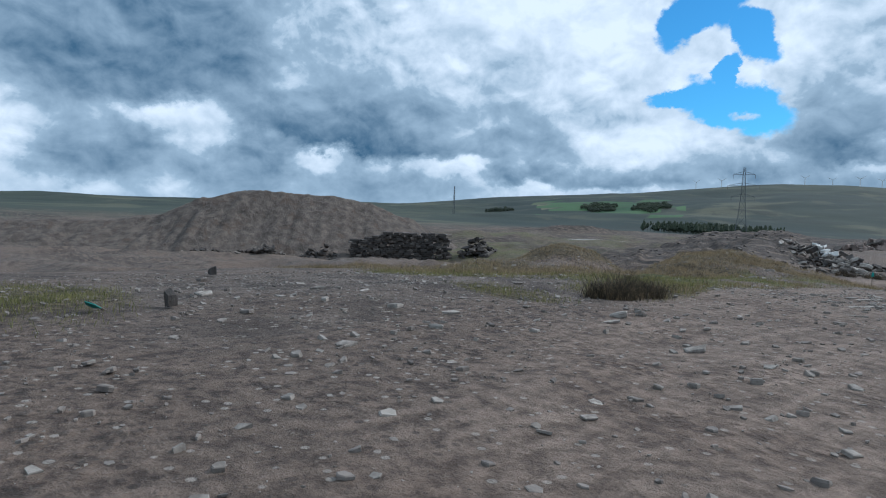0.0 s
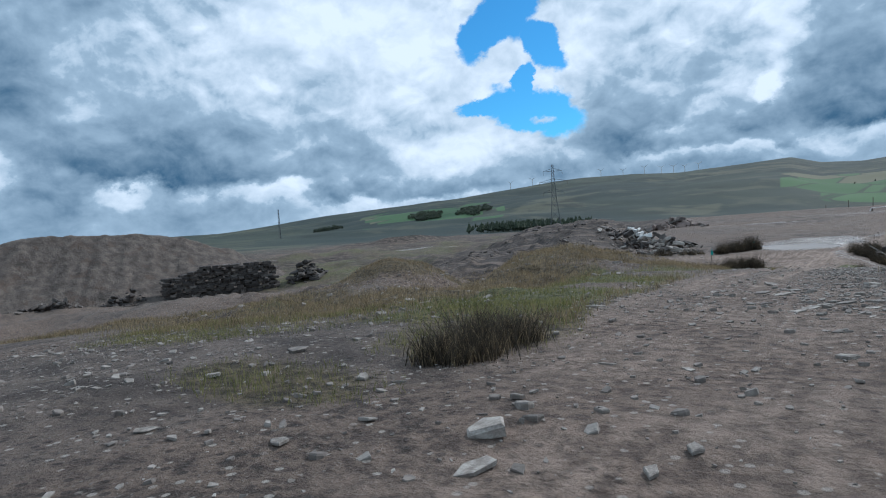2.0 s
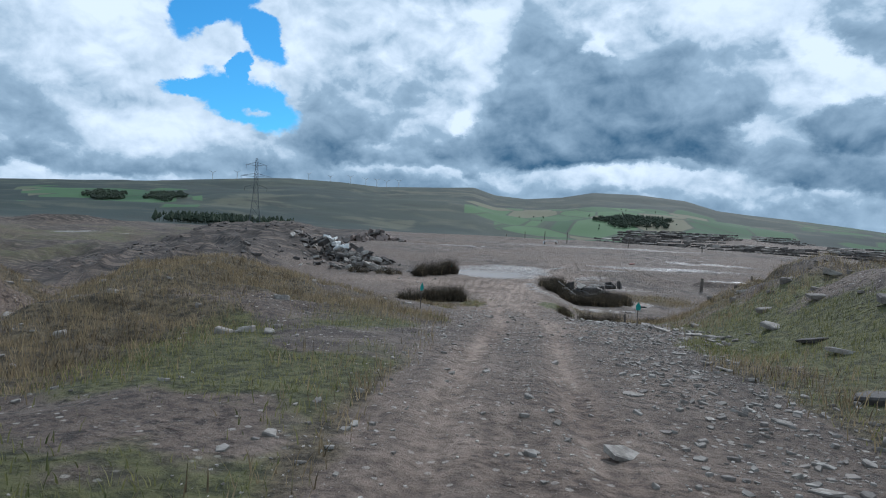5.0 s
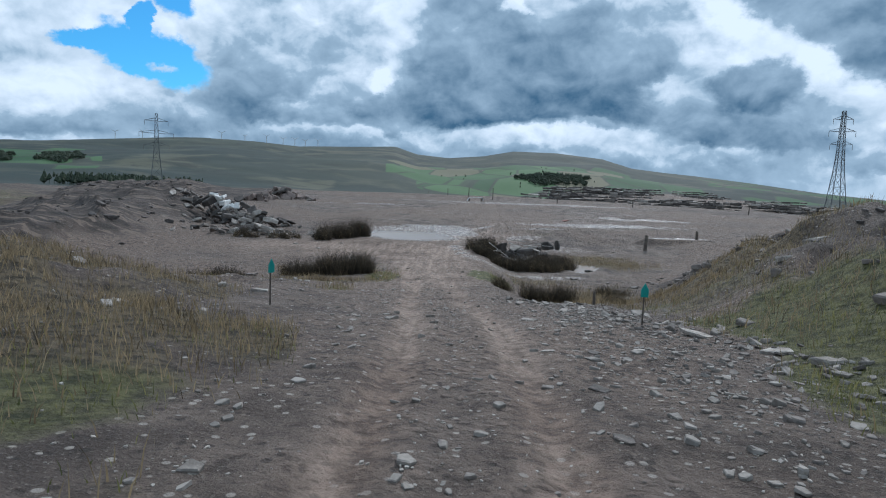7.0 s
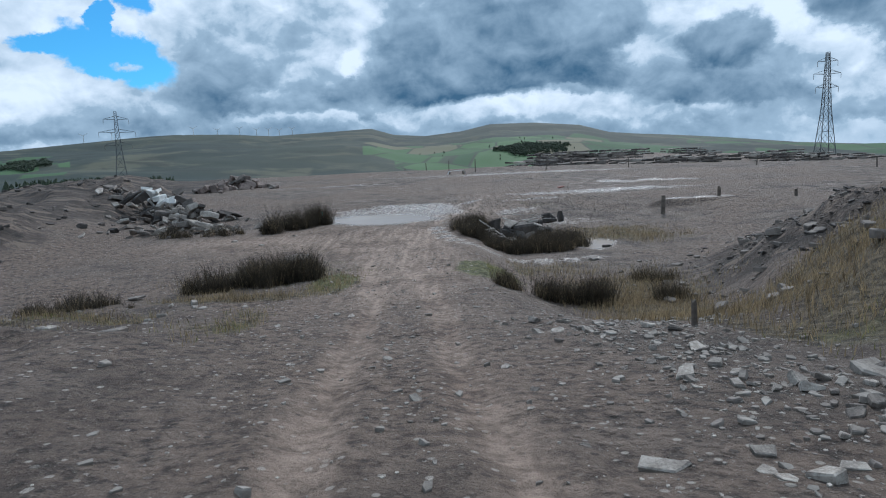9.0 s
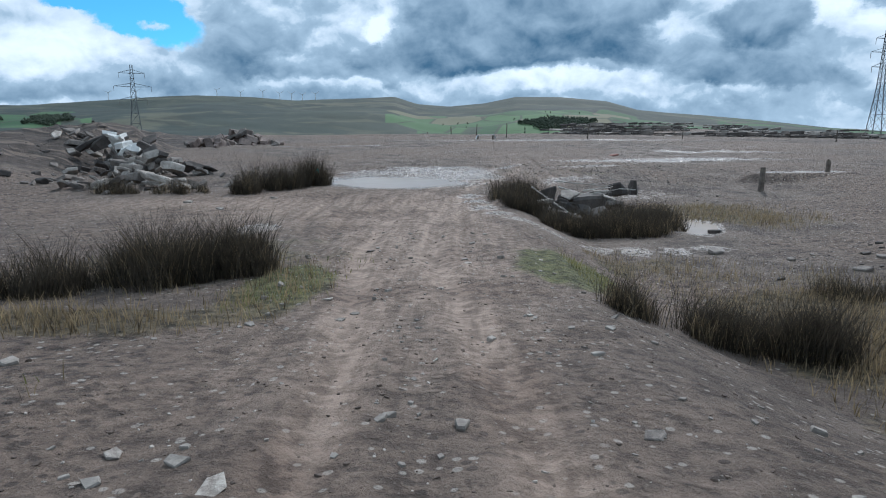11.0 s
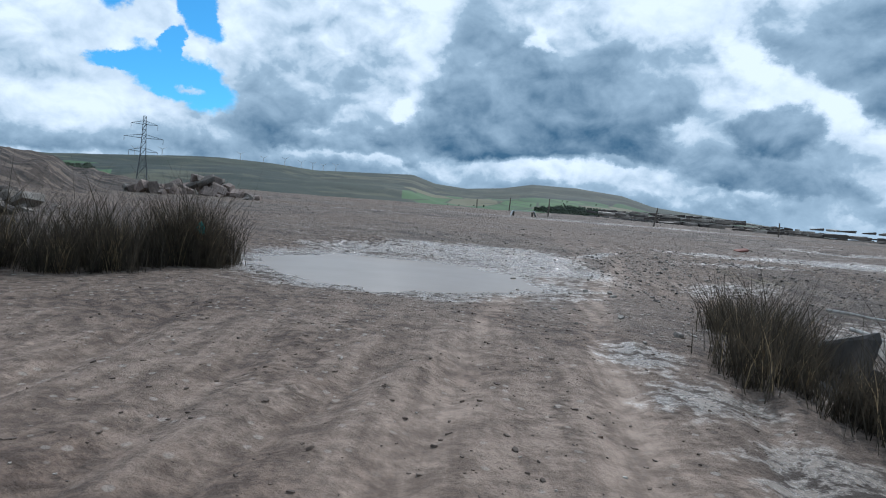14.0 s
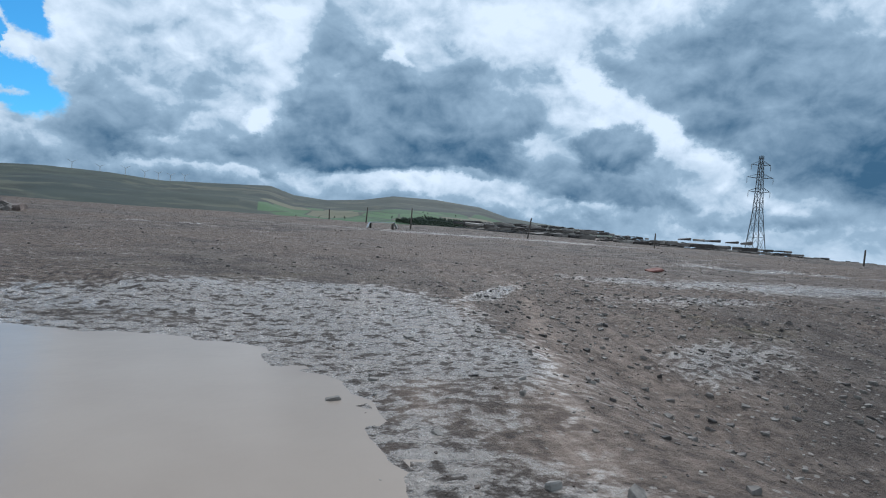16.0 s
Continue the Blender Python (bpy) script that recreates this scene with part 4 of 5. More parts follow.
# single stones, the ones that one could count
for xx, yy, ss, tall_ in ((-3.0, -25.3, 0.24, 4.6), (-13.6, -20.9, 0.55, 2.6)):
    tagged(lay("dark", xx, yy, ss, spot(xx, yy) + 0.06, None, 0.1, tall=tall_), "dark upright broken block of stone on the shelf", "stone", "single stones")
for xx, yy, ss, kind in ((-2.2, -24.4, 0.3, "grey"), (-9.0, 25.6, 0.8, "grey"), (6.2, 2.8, 0.9, "dark"), (5.0, -2.4, 0.8, "dark"), (6.4, 5.4, 0.8, "pale"), (6.0, 1.0, 0.6, "pale"), (-3.2, -25.2, 0.26, "pale"), (-10.2, -22.4, 0.5, "grey"), (3.0, -20.4, 0.42, "pale"), (0.7, -18.8, 0.5, "pale"),
                         (0.9, -18.4, 0.3, "grey"), (-2.8, -22.7, 0.3, "pale"), (-1.6, -22.0, 0.4, "pale"), (-3.4, -18.4, 0.34, "pale"), (1.1, -5.8, 0.45, "pale"),
                         (3.1, -6.5, 0.5, "pale"), (4.1, -4.5, 0.5, "grey"), (3.6, -8.2, 0.35, "pale"), (13.0, 70.8, 0.9, "red"), (9.4, 40.5, 0.8, "dark"), (9.0, 41.0, 0.34, "dark"), (9.6, 42.8, 0.3, "dark"),
                         (8.7, 43.4, 0.35, "dark"), (1.9, 33.4, 0.22, "pale"), (-1.9, 25.0, 0.2, "pale"), (-0.6, 27.2, 0.22, "pale"), (-2.3, 31.0, 0.2, "grey"),
                         (-4.6, 12.7, 0.5, "pale"), (-6.0, 18.5, 0.8, "grey"), (-6.6, 17.6, 0.5, "pale"), (7.8, 6.2, 0.7, "grey"), (8.6, 4.2, 0.6, "pale"), (9.2, 8.8, 0.8, "pale"),
                         (10.2, 15.5, 0.9, "pale"), (11.2, 18.6, 0.8, "grey"), (9.8, 22.4, 0.7, "grey"), (12.0, 24.5, 0.9, "pale"), (8.0, 13.0, 0.6, "pale"),
                         (-17.2, 7.6, 0.7, "red"), (-16.6, 8.4, 0.5, "red"), (-17.9, 8.6, 0.6, "red"), (-17.4, 9.2, 0.4, "red"), (-16.9, 7.0, 0.5, "pale"),
                         (7.6, 1.2, 0.9, "pale"), (8.5, 2.2, 1.2, "pale"), (9.4, 2.6, 0.7, "grey"), (8.0, 3.2, 0.9, "grey"), (9.0, 0.4, 1.0, "pale"), (10.2, 1.6, 0.8, "pale"), (7.2, -0.4, 0.6, "grey"),
                         (0.9, 52.8, 0.16, "dark"), (-2.1, 49.9, 0.2, "dark"), (-0.9, 50.8, 0.2, "dark"), (-9.0, 39.5, 0.4, "pale"), (-11.0, 41.5, 0.5, "pale"), (-8.0, 43.0, 0.4, "pale")):
    tagged(lay(kind, xx, yy, ss, None, None, 0.2, tall=0.8),
           {"pale": "pale flat sandstone lump lying on the quarry ground", "grey": "grey angular gritstone lump lying on the ground", "dark": "dark wet stone lying in the mud", "red": "reddish lump of stone lying on bare ground"}[kind], "stone", "single stones")


# flat pale slabs strewn over the shelf and along the stony side of the track
g_slab = random.Random(77)
for k in range(150):
    if k < 70:
        xx, yy = g_slab.uniform(-13, 4.5), g_slab.uniform(-25, -8)
    elif k < 115:
        yy = g_slab.uniform(-14, 12)
        xx = float(track_middle(np.array([yy]))[0]) + g_slab.uniform(1.3, 3.4)
    else:
        xx, yy = g_slab.uniform(-3.2, 1.6), g_slab.uniform(8, 31)
        xx += 0.9 if abs(abs(xx + 0.5) - 0.8) < 0.35 else 0.0
    small = 0.6 if k >= 115 else 1.0
    tagged(lay("pale" if g_slab.random() < 0.8 else "grey", xx, yy, small * 0.14 * 3.2 ** g_slab.random(), None, None, 0.12, tall=0.5), "pale flat slab of sandstone lying on the stony ground", "stone", "flat slabs")


def scatter_stones(name, label, count, where, lo, hi, mat, seed):
    """Small loose stones that nobody could count, in one mesh."""
    r = random.Random(seed)
    kinds = [slab_shape(r, 1.0, r.uniform(0.6, 0.95), r.uniform(0.25, 0.55), r.choice((4, 5, 6))) for _ in range(12)]
    spots = [where(r) for _ in range(count)]
    zs = height(np.array([p[0] for p in spots]), np.array([p[1] for p in spots]))
    verts, faces = [], []
    for (px, py), pz in zip(spots, zs):
        vs, fs = kinds[r.randrange(12)]
        size = lo * (hi / lo) ** (r.random() ** 1.9)
        m = (Matrix.Translation((px, py, pz + size * 0.06)) @ Euler((r.uniform(-0.3, 0.3), r.uniform(-0.3, 0.3), r.uniform(0, 6.28))).to_matrix().to_4x4()
             @ Matrix.Diagonal((size, size * r.uniform(0.7, 1.1), size * r.uniform(0.5, 0.9), 1)))
        k = len(verts)
        verts += [m @ Vector(v) for v in vs]
        faces += [[q + k for q in f] for f in fs]
    tagged(new(name, shape(name, verts, faces, mat)), label, "stones", kind="stuff")


def on_shelf(r):
    return r.uniform(-16, 9), r.uniform(-31, -8)


def on_track(r):
    y = -12 + 46 * r.random() ** 1.5
    return float(track_middle(np.array([y]))[0]) + r.choice((r.gauss(0, 0.28), r.gauss(1.75, 0.5), r.gauss(-1.75, 0.45), r.gauss(0.8, 1.9))), y


def on_east_side(r):
    y = r.uniform(-12, 22)
    return 3.0 + r.gauss(0, 0.8) + 0.05 * abs(y), y


def in_hollow(r):
    return r.uniform(-14, 12), r.uniform(30, 62)


def on_far_hollow(r):
    return r.uniform(1.5, 14), 47 + 15 * r.random() ** 0.7


def on_plateau(r):
    return r.gauss(4, 22), r.uniform(55, 110)


def on_wet_side(r):
    return r.gauss(6, 4), r.uniform(44, 66)


def on_bank(r):
    return r.uniform(7, 17), r.uniform(-4, 36)


def on_bare_bank(r):
    return r.gauss(14, 2.6), r.gauss(26, 5)


def on_flank(r):
    x = r.uniform(-60, -21)
    foot = float(np.interp(x, [-60, -44, -30, -22], [50, 39, 30, 26]))
    return x, foot + r.uniform(0, 1) * float(np.interp(x, [-60, -44, -30, -22], [44, 48, 44, 26]))


def on_driven_mud(r):
    return r.gauss(-2.0, 3.2), r.uniform(20, 50)


def one_of(*ways):
    return lambda r: r.choice(ways)(r)


scatter_stones("pale_chippings", "scatter of small pale flat stones over the track", 7500, one_of(on_shelf, on_shelf, on_shelf, on_track, on_east_side, on_east_side, on_wet_side), 0.03, 0.20, M_STONE, 11)
scatter_stones("grey_chippings", "scatter of grey stone chips over the quarry floor", 7500, one_of(on_shelf, on_shelf, on_east_side, on_far_hollow, on_plateau), 0.03, 0.16, M_GREY, 12)
scatter_stones("fine_gravel", "fine pale gravel trodden into the track", 14000, one_of(on_track, on_track, on_east_side, in_hollow, on_wet_side, on_shelf), 0.012, 0.055, M_STONE, 13)
scatter_stones("dark_clods", "dark lumps of mud and shale on the plateau", 3200, one_of(on_far_hollow, on_plateau, on_plateau, on_plateau, on_plateau, on_plateau), 0.02, 0.16, M_DARK, 14)
scatter_stones("mud_clods", "brown clods of churned mud across the hollow", 5000, one_of(in_hollow, on_driven_mud, on_driven_mud), 0.02, 0.07, M_CLOD, 20)
scatter_stones("flank_slabs", "dark broken slabs and ledges on the tipped flank", 420, on_flank, 0.12, 1.2, M_DARK, 16)
scatter_stones("flank_rubble", "grey broken stone strewn down the tipped flank", 150, on_flank, 0.10, 0.7, M_GREY, 17)
scatter_stones("mound_stones", "pale broken stone lying among the grass of the mounds", 700, lambda r: (r.uniform(-26, -4), r.uniform(-10, 24)), 0.06, 0.5, M_STONE, 19)
scatter_stones("bank_stones", "broken stone showing through the grassy bank", 520, one_of(on_bank, on_bank, on_bare_bank), 0.06, 0.6, M_GREY, 15)
scatter_stones("bank_shale", "dark shale lying down the bare face of the bank", 900, on_bare_bank, 0.04, 0.38, M_DARK, 18)


# ---- rushes and grass ----
def blade_mesh(name, spots, high, width, mat, lean=0.3, seed=1):
    """Standing blades, each two bent strips long; spots are rows of x, y, scale."""
    g = np.random.RandomState(seed)
    n = len(spots)
    base = np.array(spots)
    z = height(base[:, 0], base[:, 1]) - 0.02
    h = high * base[:, 2] * g.uniform(0.35, 1.1, n)
    a, w = g.uniform(0, 6.283, n), width * g.uniform(0.7, 1.3, n)
    sx, sy = np.cos(a) * w, np.sin(a) * w
    b = g.uniform(0, 6.283, n)
    lx, ly = np.cos(b) * h * lean * g.uniform(0.2, 1, n), np.sin(b) * h * lean * g.uniform(0.2, 1, n)
    v = np.zeros((n, 5, 3))
    v[:, 0] = np.stack([base[:, 0] - sx, base[:, 1] - sy, z], 1)
    v[:, 1] = np.stack([base[:, 0] + sx, base[:, 1] + sy, z], 1)
    v[:, 2] = np.stack([base[:, 0] + 0.35 * lx + 0.8 * sx, base[:, 1] + 0.35 * ly + 0.8 * sy, z + h * 0.55], 1)
    v[:, 3] = np.stack([base[:, 0] + 0.35 * lx - 0.8 * sx, base[:, 1] + 0.35 * ly - 0.8 * sy, z + h * 0.55], 1)
    v[:, 4] = np.stack([base[:, 0] + lx, base[:, 1] + ly, z + h], 1)
    me = bpy.data.meshes.new(name)
    me.vertices.add(n * 5)
    me.vertices.foreach_set("co", v.astype(np.float32).ravel())
    k = np.arange(n)[:, None] * 5
    loops = np.concatenate([k + 0, k + 1, k + 2, k + 3, k + 3, k + 2, k + 4], 1).astype(np.int32).ravel()
    me.loops.add(len(loops))
    me.loops.foreach_set("vertex_index", loops)
    me.polygons.add(n * 2)
    me.polygons.foreach_set("loop_start", np.stack([np.arange(n) * 7, np.arange(n) * 7 + 4], 1).astype(np.int32).ravel())
    me.update()
    me.validate()
    me.materials.append(mat)
    return me


def tuft_spots(g, tufts, each, spread):
    out = []
    for x, y, s in tufts:
        p = g.normal(0, 1, (each, 2)) * spread * s
        out.append(np.column_stack([x + p[:, 0], y + p[:, 1], np.full(each, s) * g.uniform(0.75, 1.1, each)]))
    return np.vstack(out)


def rush_clump(label, ovals, tufts, each, high, seed, straw=0.12):
    """A clump of rushes made of many close tufts; ovals are x, y, reach across and along, turn."""
    g = np.random.RandomState(seed)
    seats = []
    for k in range(tufts):
        cx, cy, rx, ry, turn = ovals[k % len(ovals)]
        a, d = g.uniform(0, 6.283), math.sqrt(g.uniform(0, 1))
        u, v = math.cos(a) * d * rx, math.sin(a) * d * ry
        c, s = math.cos(radians(turn)), math.sin(radians(turn))
        seats.append((cx + u * c - v * s, cy + u * s + v * c, g.uniform(0.3, 1.3) * (1.1 - 0.45 * d * d)))
    ax, ay = ovals[0][0], ovals[0][1]
    clump = new("rush_clump")
    tagged(part("foliage", blade_mesh("foliage", tuft_spots(g, seats, int(each * 0.62), 0.2), high, 0.005, M_RUSH, 0.75, seed), clump), kind="stuff")
    pale = [(x, y, s * 0.75) for x, y, s in seats if g.uniform() < straw * 3]
    tagged(part("dead_foliage", blade_mesh("dead_foliage", tuft_spots(g, pale, max(4, each // 3), 0.22), high * 0.95, 0.005, M_STRAW, 0.6, seed + 1), clump, "pale dead straw-coloured stems"), kind="stuff")
    tagged(clump, label, "rushes", "rush clumps")


rush_clump("clump of green-brown rushes at the edge of the stony shelf", [(-1.2, -15.8, 0.45, 1.15, 0)], 44, 130, 0.62, 101, 0.3)
rush_clump("dark rushes with a wet edge beside the large puddle", [(-9.0, 46.4, 1.1, 2.4, -32), (-7.6, 48.6, 0.7, 0.9, 0)], 100, 170, 1.55, 102)
rush_clump("dense dark rushes growing beside the track", [(-6.0, 27.6, 2.2, 1.0, 35), (-4.6, 28.6, 0.6, 0.8, 0), (-5.6, 28.2, 1.2, 0.9, 20)], 120, 170, 1.12, 103)
rush_clump("low dark rushes on the slope", [(-9.8, 24.0, 1.8, 0.7, 10)], 30, 110, 0.62, 104)
rush_clump("dark rushes round a pile of rocks", [(6.0, 40.0, 1.9, 1.1, 20), (2.5, 41.2, 1.0, 1.0, 0), (7.7, 42.0, 1.0, 1.5, 10), (4.0, 39.2, 1.5, 0.8, 15), (6.2, 41.0, 1.6, 0.9, 20)], 200, 150, 1.12, 105)
rush_clump("thin tall rushes at the end of the rock pile", [(1.5, 43.0, 0.4, 0.9, 0)], 18, 80, 1.3, 106)
rush_clump("ragged dark rushes beyond the rock pile by the track", [(2.7, 45.8, 0.6, 1.3, 0), (3.6, 47.4, 0.6, 0.9, 0)], 44, 120, 1.0, 114, 0.2)
rush_clump("round dark bush of rushes behind the rock pile", [(3.0, 45.4, 0.5, 0.5, 0)], 18, 150, 1.2, 113)
rush_clump("dark rushes in the wet ground by the track", [(4.1, 26.5, 0.75, 0.6, -10), (5.1, 26.2, 0.5, 0.5, 0)], 60, 150, 1.1, 107)
rush_clump("pale grassy rushes at the edge of the track", [(2.3, 26.4, 0.3, 0.4, 0)], 16, 100, 0.75, 108, 0.33)
rush_clump("small dark tuft of rushes below the bank", [(7.6, 26.6, 0.45, 0.4, 0)], 12, 120, 0.8, 109)
rush_clump("dark rushes growing among the broken slabs", [(-12.8, 44.6, 1.6, 0.7, 10), (-15.6, 44.6, 1.0, 0.6, 0)], 34, 100, 0.9, 110)
rush_clump("dark tuft of rushes on the bank", [(8.4, 30.5, 0.9, 0.5, 0)], 16, 100, 0.6, 112)


def sward(name, label, count, mat, high, box, seed, pick, width=0.0042):
    """Grass over an area, thick where the turf is."""
    g = np.random.RandomState(seed)
    x, y = g.uniform(box[0], box[1], count * 4), g.uniform(box[2], box[3], count * 4)
    clumpy = 0.5 + 0.5 * rough_noise(x, y, 0.9, seed, 2)
    keep = g.uniform(0, 1, len(x)) < pick(x, y) * (0.25 + 0.75 * clumpy)
    x, y, c = x[keep][:count], y[keep][:count], clumpy[keep][:count]
    tagged(new(name, blade_mesh(name, np.column_stack([x, y, 0.5 + 0.9 * c]), high, width, mat, 0.6, seed)), label, "grass", kind="stuff")


def greens(x, y):
    return np.clip(turf_at(x, y) * 1.4 - 0.35, 0, 1) * (1 - straw_at(x, y))


def straws(x, y):
    return np.clip(turf_at(x, y) * 1.4 - 0.35, 0, 1) * straw_at(x, y)


sward("west_grass", "short green grass on the mounds beside the track", 80000, M_GRASS, 0.15, (-30, 0, -14, 30), 201, greens, 0.006)
sward("west_dry_grass", "dry straw-coloured grass on the mounds", 110000, M_STRAW, 0.27, (-33, 0, -14, 30), 202, straws, 0.006)
sward("east_grass", "green grass at the foot of the bank", 70000, M_GRASS, 0.15, (2, 20, -14, 48), 203, greens, 0.006)
sward("east_dry_grass", "long dry grass on the bank", 110000, M_STRAW, 0.32, (2, 22, -14, 48), 204, straws, 0.006)
sward("shelf_grass", "patch of bright grass on the stony shelf", 42000, M_GRASS, 0.15, (-17, 0, -32, -11), 205, lambda x, y: np.clip(turf_at(x, y) * 1.4 - 0.35, 0, 1))


# ---- markers, posts and fence ----
def solid(name, bm, mat, parent=None, label=""):
    me = bpy.data.meshes.new(name)
    bm.to_mesh(me)
    bm.free()
    me.materials.append(mat)
    ob = new(name, me)
    if parent:
        ob.parent = parent
    if label:
        ob["label"] = label
    return ob


def post_bm(radius, tall, sides=8, lean=0.0, wear=0.15):
    """A rough round post with a chipped top."""
    bm = bmesh.new()
    rings = []
    for k, (zz, rr) in enumerate(((-0.15, 1.05), (tall * 0.3, 1.0), (tall * 0.75, 0.96), (tall, 0.88))):
        rings.append([bm.verts.new((math.cos(6.283 * i / sides) * radius * rr * rng.uniform(0.93, 1.07) + lean * zz, math.sin(6.283 * i / sides) * radius * rr * rng.uniform(0.93, 1.07),
                                    zz + (rng.uniform(-wear, wear) * radius * 2 if k == 3 else 0))) for i in range(sides)])
    for lo, hi in zip(rings, rings[1:]):
        for i in range(sides):
            bm.faces.new((lo[i], lo[(i + 1) % sides], hi[(i + 1) % sides], hi[i]))
    bm.faces.new(rings[-1]), bm.faces.new(rings[0][::-1])
    return bm


def marker(x, y, tall, turn=0.0, tilt=0.0):
    """A teal arrow-shaped plate on a thin stake."""
    mk = new("route_marker")
    mk.matrix_world = Matrix.Translation((x, y, spot(x, y))) @ Euler((radians(tilt), 0, radians(turn))).to_matrix().to_4x4()
    solid("stake", post_bm(0.018, tall * 0.75, 6), M_WOOD, mk)
    bm = bmesh.new()
    outline = ((-0.075, 0.0), (0.075, 0.0), (0.078, 0.15), (0.0, 0.28), (-0.078, 0.15))
    front = [bm.verts.new((u, -0.022, tall - 0.34 + v)) for u, v in outline]
    rear = [bm.verts.new((u, -0.034, tall - 0.34 + v)) for u, v in outline]
    bm.faces.new(front[::-1]), bm.faces.new(rear)
    for i in range(5):
        bm.faces.new((front[i], front[(i + 1) % 5], rear[(i + 1) % 5], rear[i]))
    bmesh.ops.recalc_face_normals(bm, faces=bm.faces)
    solid("arrow_plate", bm, M_TEAL, mk, "teal plastic arrow plate")
    tagged(mk, "teal arrow-shaped route marker on a thin wooden stake", "marker", "route markers")


marker(-3.6, 10.2, 1.0, 58)
marker(3.85, 10.2, 0.90, 5)
marker(-7.4, 48.6, 0.95, 10, 8)
marker(-3.1, -26.2, 0.5, 40, 62)


def fence_post(x, y, tall, lean=0.0):
    ob = solid("fence_post", post_bm(0.07, tall, 8, lean), M_WOOD)
    ob.location = (x, y, spot(x, y))
    return tagged(ob, "weathered round timber fence post at the plateau's edge", "post", "fence posts")


FENCE = [(-9.5, 128, 1.5, 0.04), (-5.3, 125, 1.5, 0.0), (-1.2, 118, 1.6, -0.03), (2.6, 111, 1.6, 0.04), (6.6, 105.6, 2.0, 0.02), (16.9, 101, 1.9, 0.12), (29, 100, 1.4, 0.0),
         (44, 92, 1.4, 0.05), (52, 80, 1.3, -0.05), (57, 68, 1.3, 0.03)]
for fx, fy, fh, fl in FENCE:
    fence_post(fx, fy, fh, fl)


def strand(name, a, b, sag, thick, mat):
    """One wire from a to b with a little sag."""
    a, b = Vector(a), Vector(b)
    pts = [a.lerp(b, k / 10) - Vector((0, 0, sag * 4 * (k / 10) * (1 - k / 10))) for k in range(11)]
    side = (b - a).cross(Vector((0, 0, 1))).normalized() * thick
    up = Vector((0, 0, thick))
    vs, fs = [], []
    for p in pts:
        vs += [p - side, p + up, p + side]
    for k in range(10):
        for i in range(3):
            p, q = k * 3 + i, k * 3 + (i + 1) % 3
            fs.append((p, q, q + 3, p + 3))
    return shape(name, vs, fs, mat)


for high in (0.55, 1.05):
    for (ax, ay, ah, _), (bx, by, bh, _) in zip(FENCE[:5], FENCE[1:6]):
        me = strand("fence_wire", (ax, ay, spot(ax, ay) + high), (bx, by, spot(bx, by) + high), 0.06, 0.012, M_STEEL)
        tagged(new("fence_wire", me), "rusty plain wire strung between timber posts", "wire", "fence wires")


def stump(x, y, tall, wide):
    bm = post_bm(wide, tall, 7, rng.uniform(-0.05, 0.05), 0.8)
    ob = solid("timber_stub", bm, M_WOOD)
    ob.location = (x, y, spot(x, y))
    tagged(ob, "short dark rotten timber stub standing in wet ground", "post stub", "timber stubs")


stump(17.0, 53.0, 1.1, 0.16)
stump(23.0, 57.0, 0.8, 0.14)
stump(27.5, 54.0, 0.5, 0.12)
stump(4.5, 17.2, 0.42, 0.05)


def trough(x, y):
    """A pale metal sheet bent over a low frame."""
    tr = new("metal_trough")
    tr.matrix_world = Matrix.Translation((x, y, spot(x, y))) @ Euler((0, 0, 0.12)).to_matrix().to_4x4()
    bm = bmesh.new()
    prof = ((-1.3, 0.05), (-1.1, 0.5), (1.1, 0.62), (1.35, 0.1))
    rows = [[bm.verts.new((u, v, w)) for u, w in prof] for v in (-0.4, 0.4)]
    low = [[bm.verts.new((u, v, w - 0.05)) for u, w in prof] for v in (-0.4, 0.4)]
    for grid in (rows, low):
        for i in range(3):
            bm.faces.new((grid[0][i], grid[0][i + 1], grid[1][i + 1], grid[1][i]))
    for j in range(2):
        for i in range(3):
            bm.faces.new((rows[j][i], rows[j][i + 1], low[j][i + 1], low[j][i]))
    bmesh.ops.recalc_face_normals(bm, faces=bm.faces)
    solid("sheet", bm, M_PALE, tr)
    for u in (-1.0, 1.0):
        bm = bmesh.new()
        bmesh.ops.create_cube(bm, size=1.0, matrix=Matrix.Translation((u, 0, 0.2)) @ Matrix.Diagonal((0.08, 0.7, 0.5, 1)))
        bmesh.ops.bevel(bm, geom=bm.edges[:], offset=0.015, segments=1, affect="EDGES")
        solid("support", bm, M_WOOD, tr)
    tagged(tr, "pale metal sheet on a low frame by the fence", "trough")


trough(3.5, 101.6)


# ---- pylons, mast and wind turbines ----
def beam(a, b, thick):
    a, b = Vector(a), Vector(b)
    along = (b - a).normalized()
    side = along.cross(Vector((0.31, 0.77, 0.55))).normalized() * thick / 2
    up = along.cross(side).normalized() * thick / 2
    ends = [p + s for p in (a, b) for s in (side, up, -side, -up)]
    return ends, [(0, 1, 5, 4), (1, 2, 6, 5), (2, 3, 7, 6), (3, 0, 4, 7), (3, 2, 1, 0), (4, 5, 6, 7)], Matrix.Identity(4)


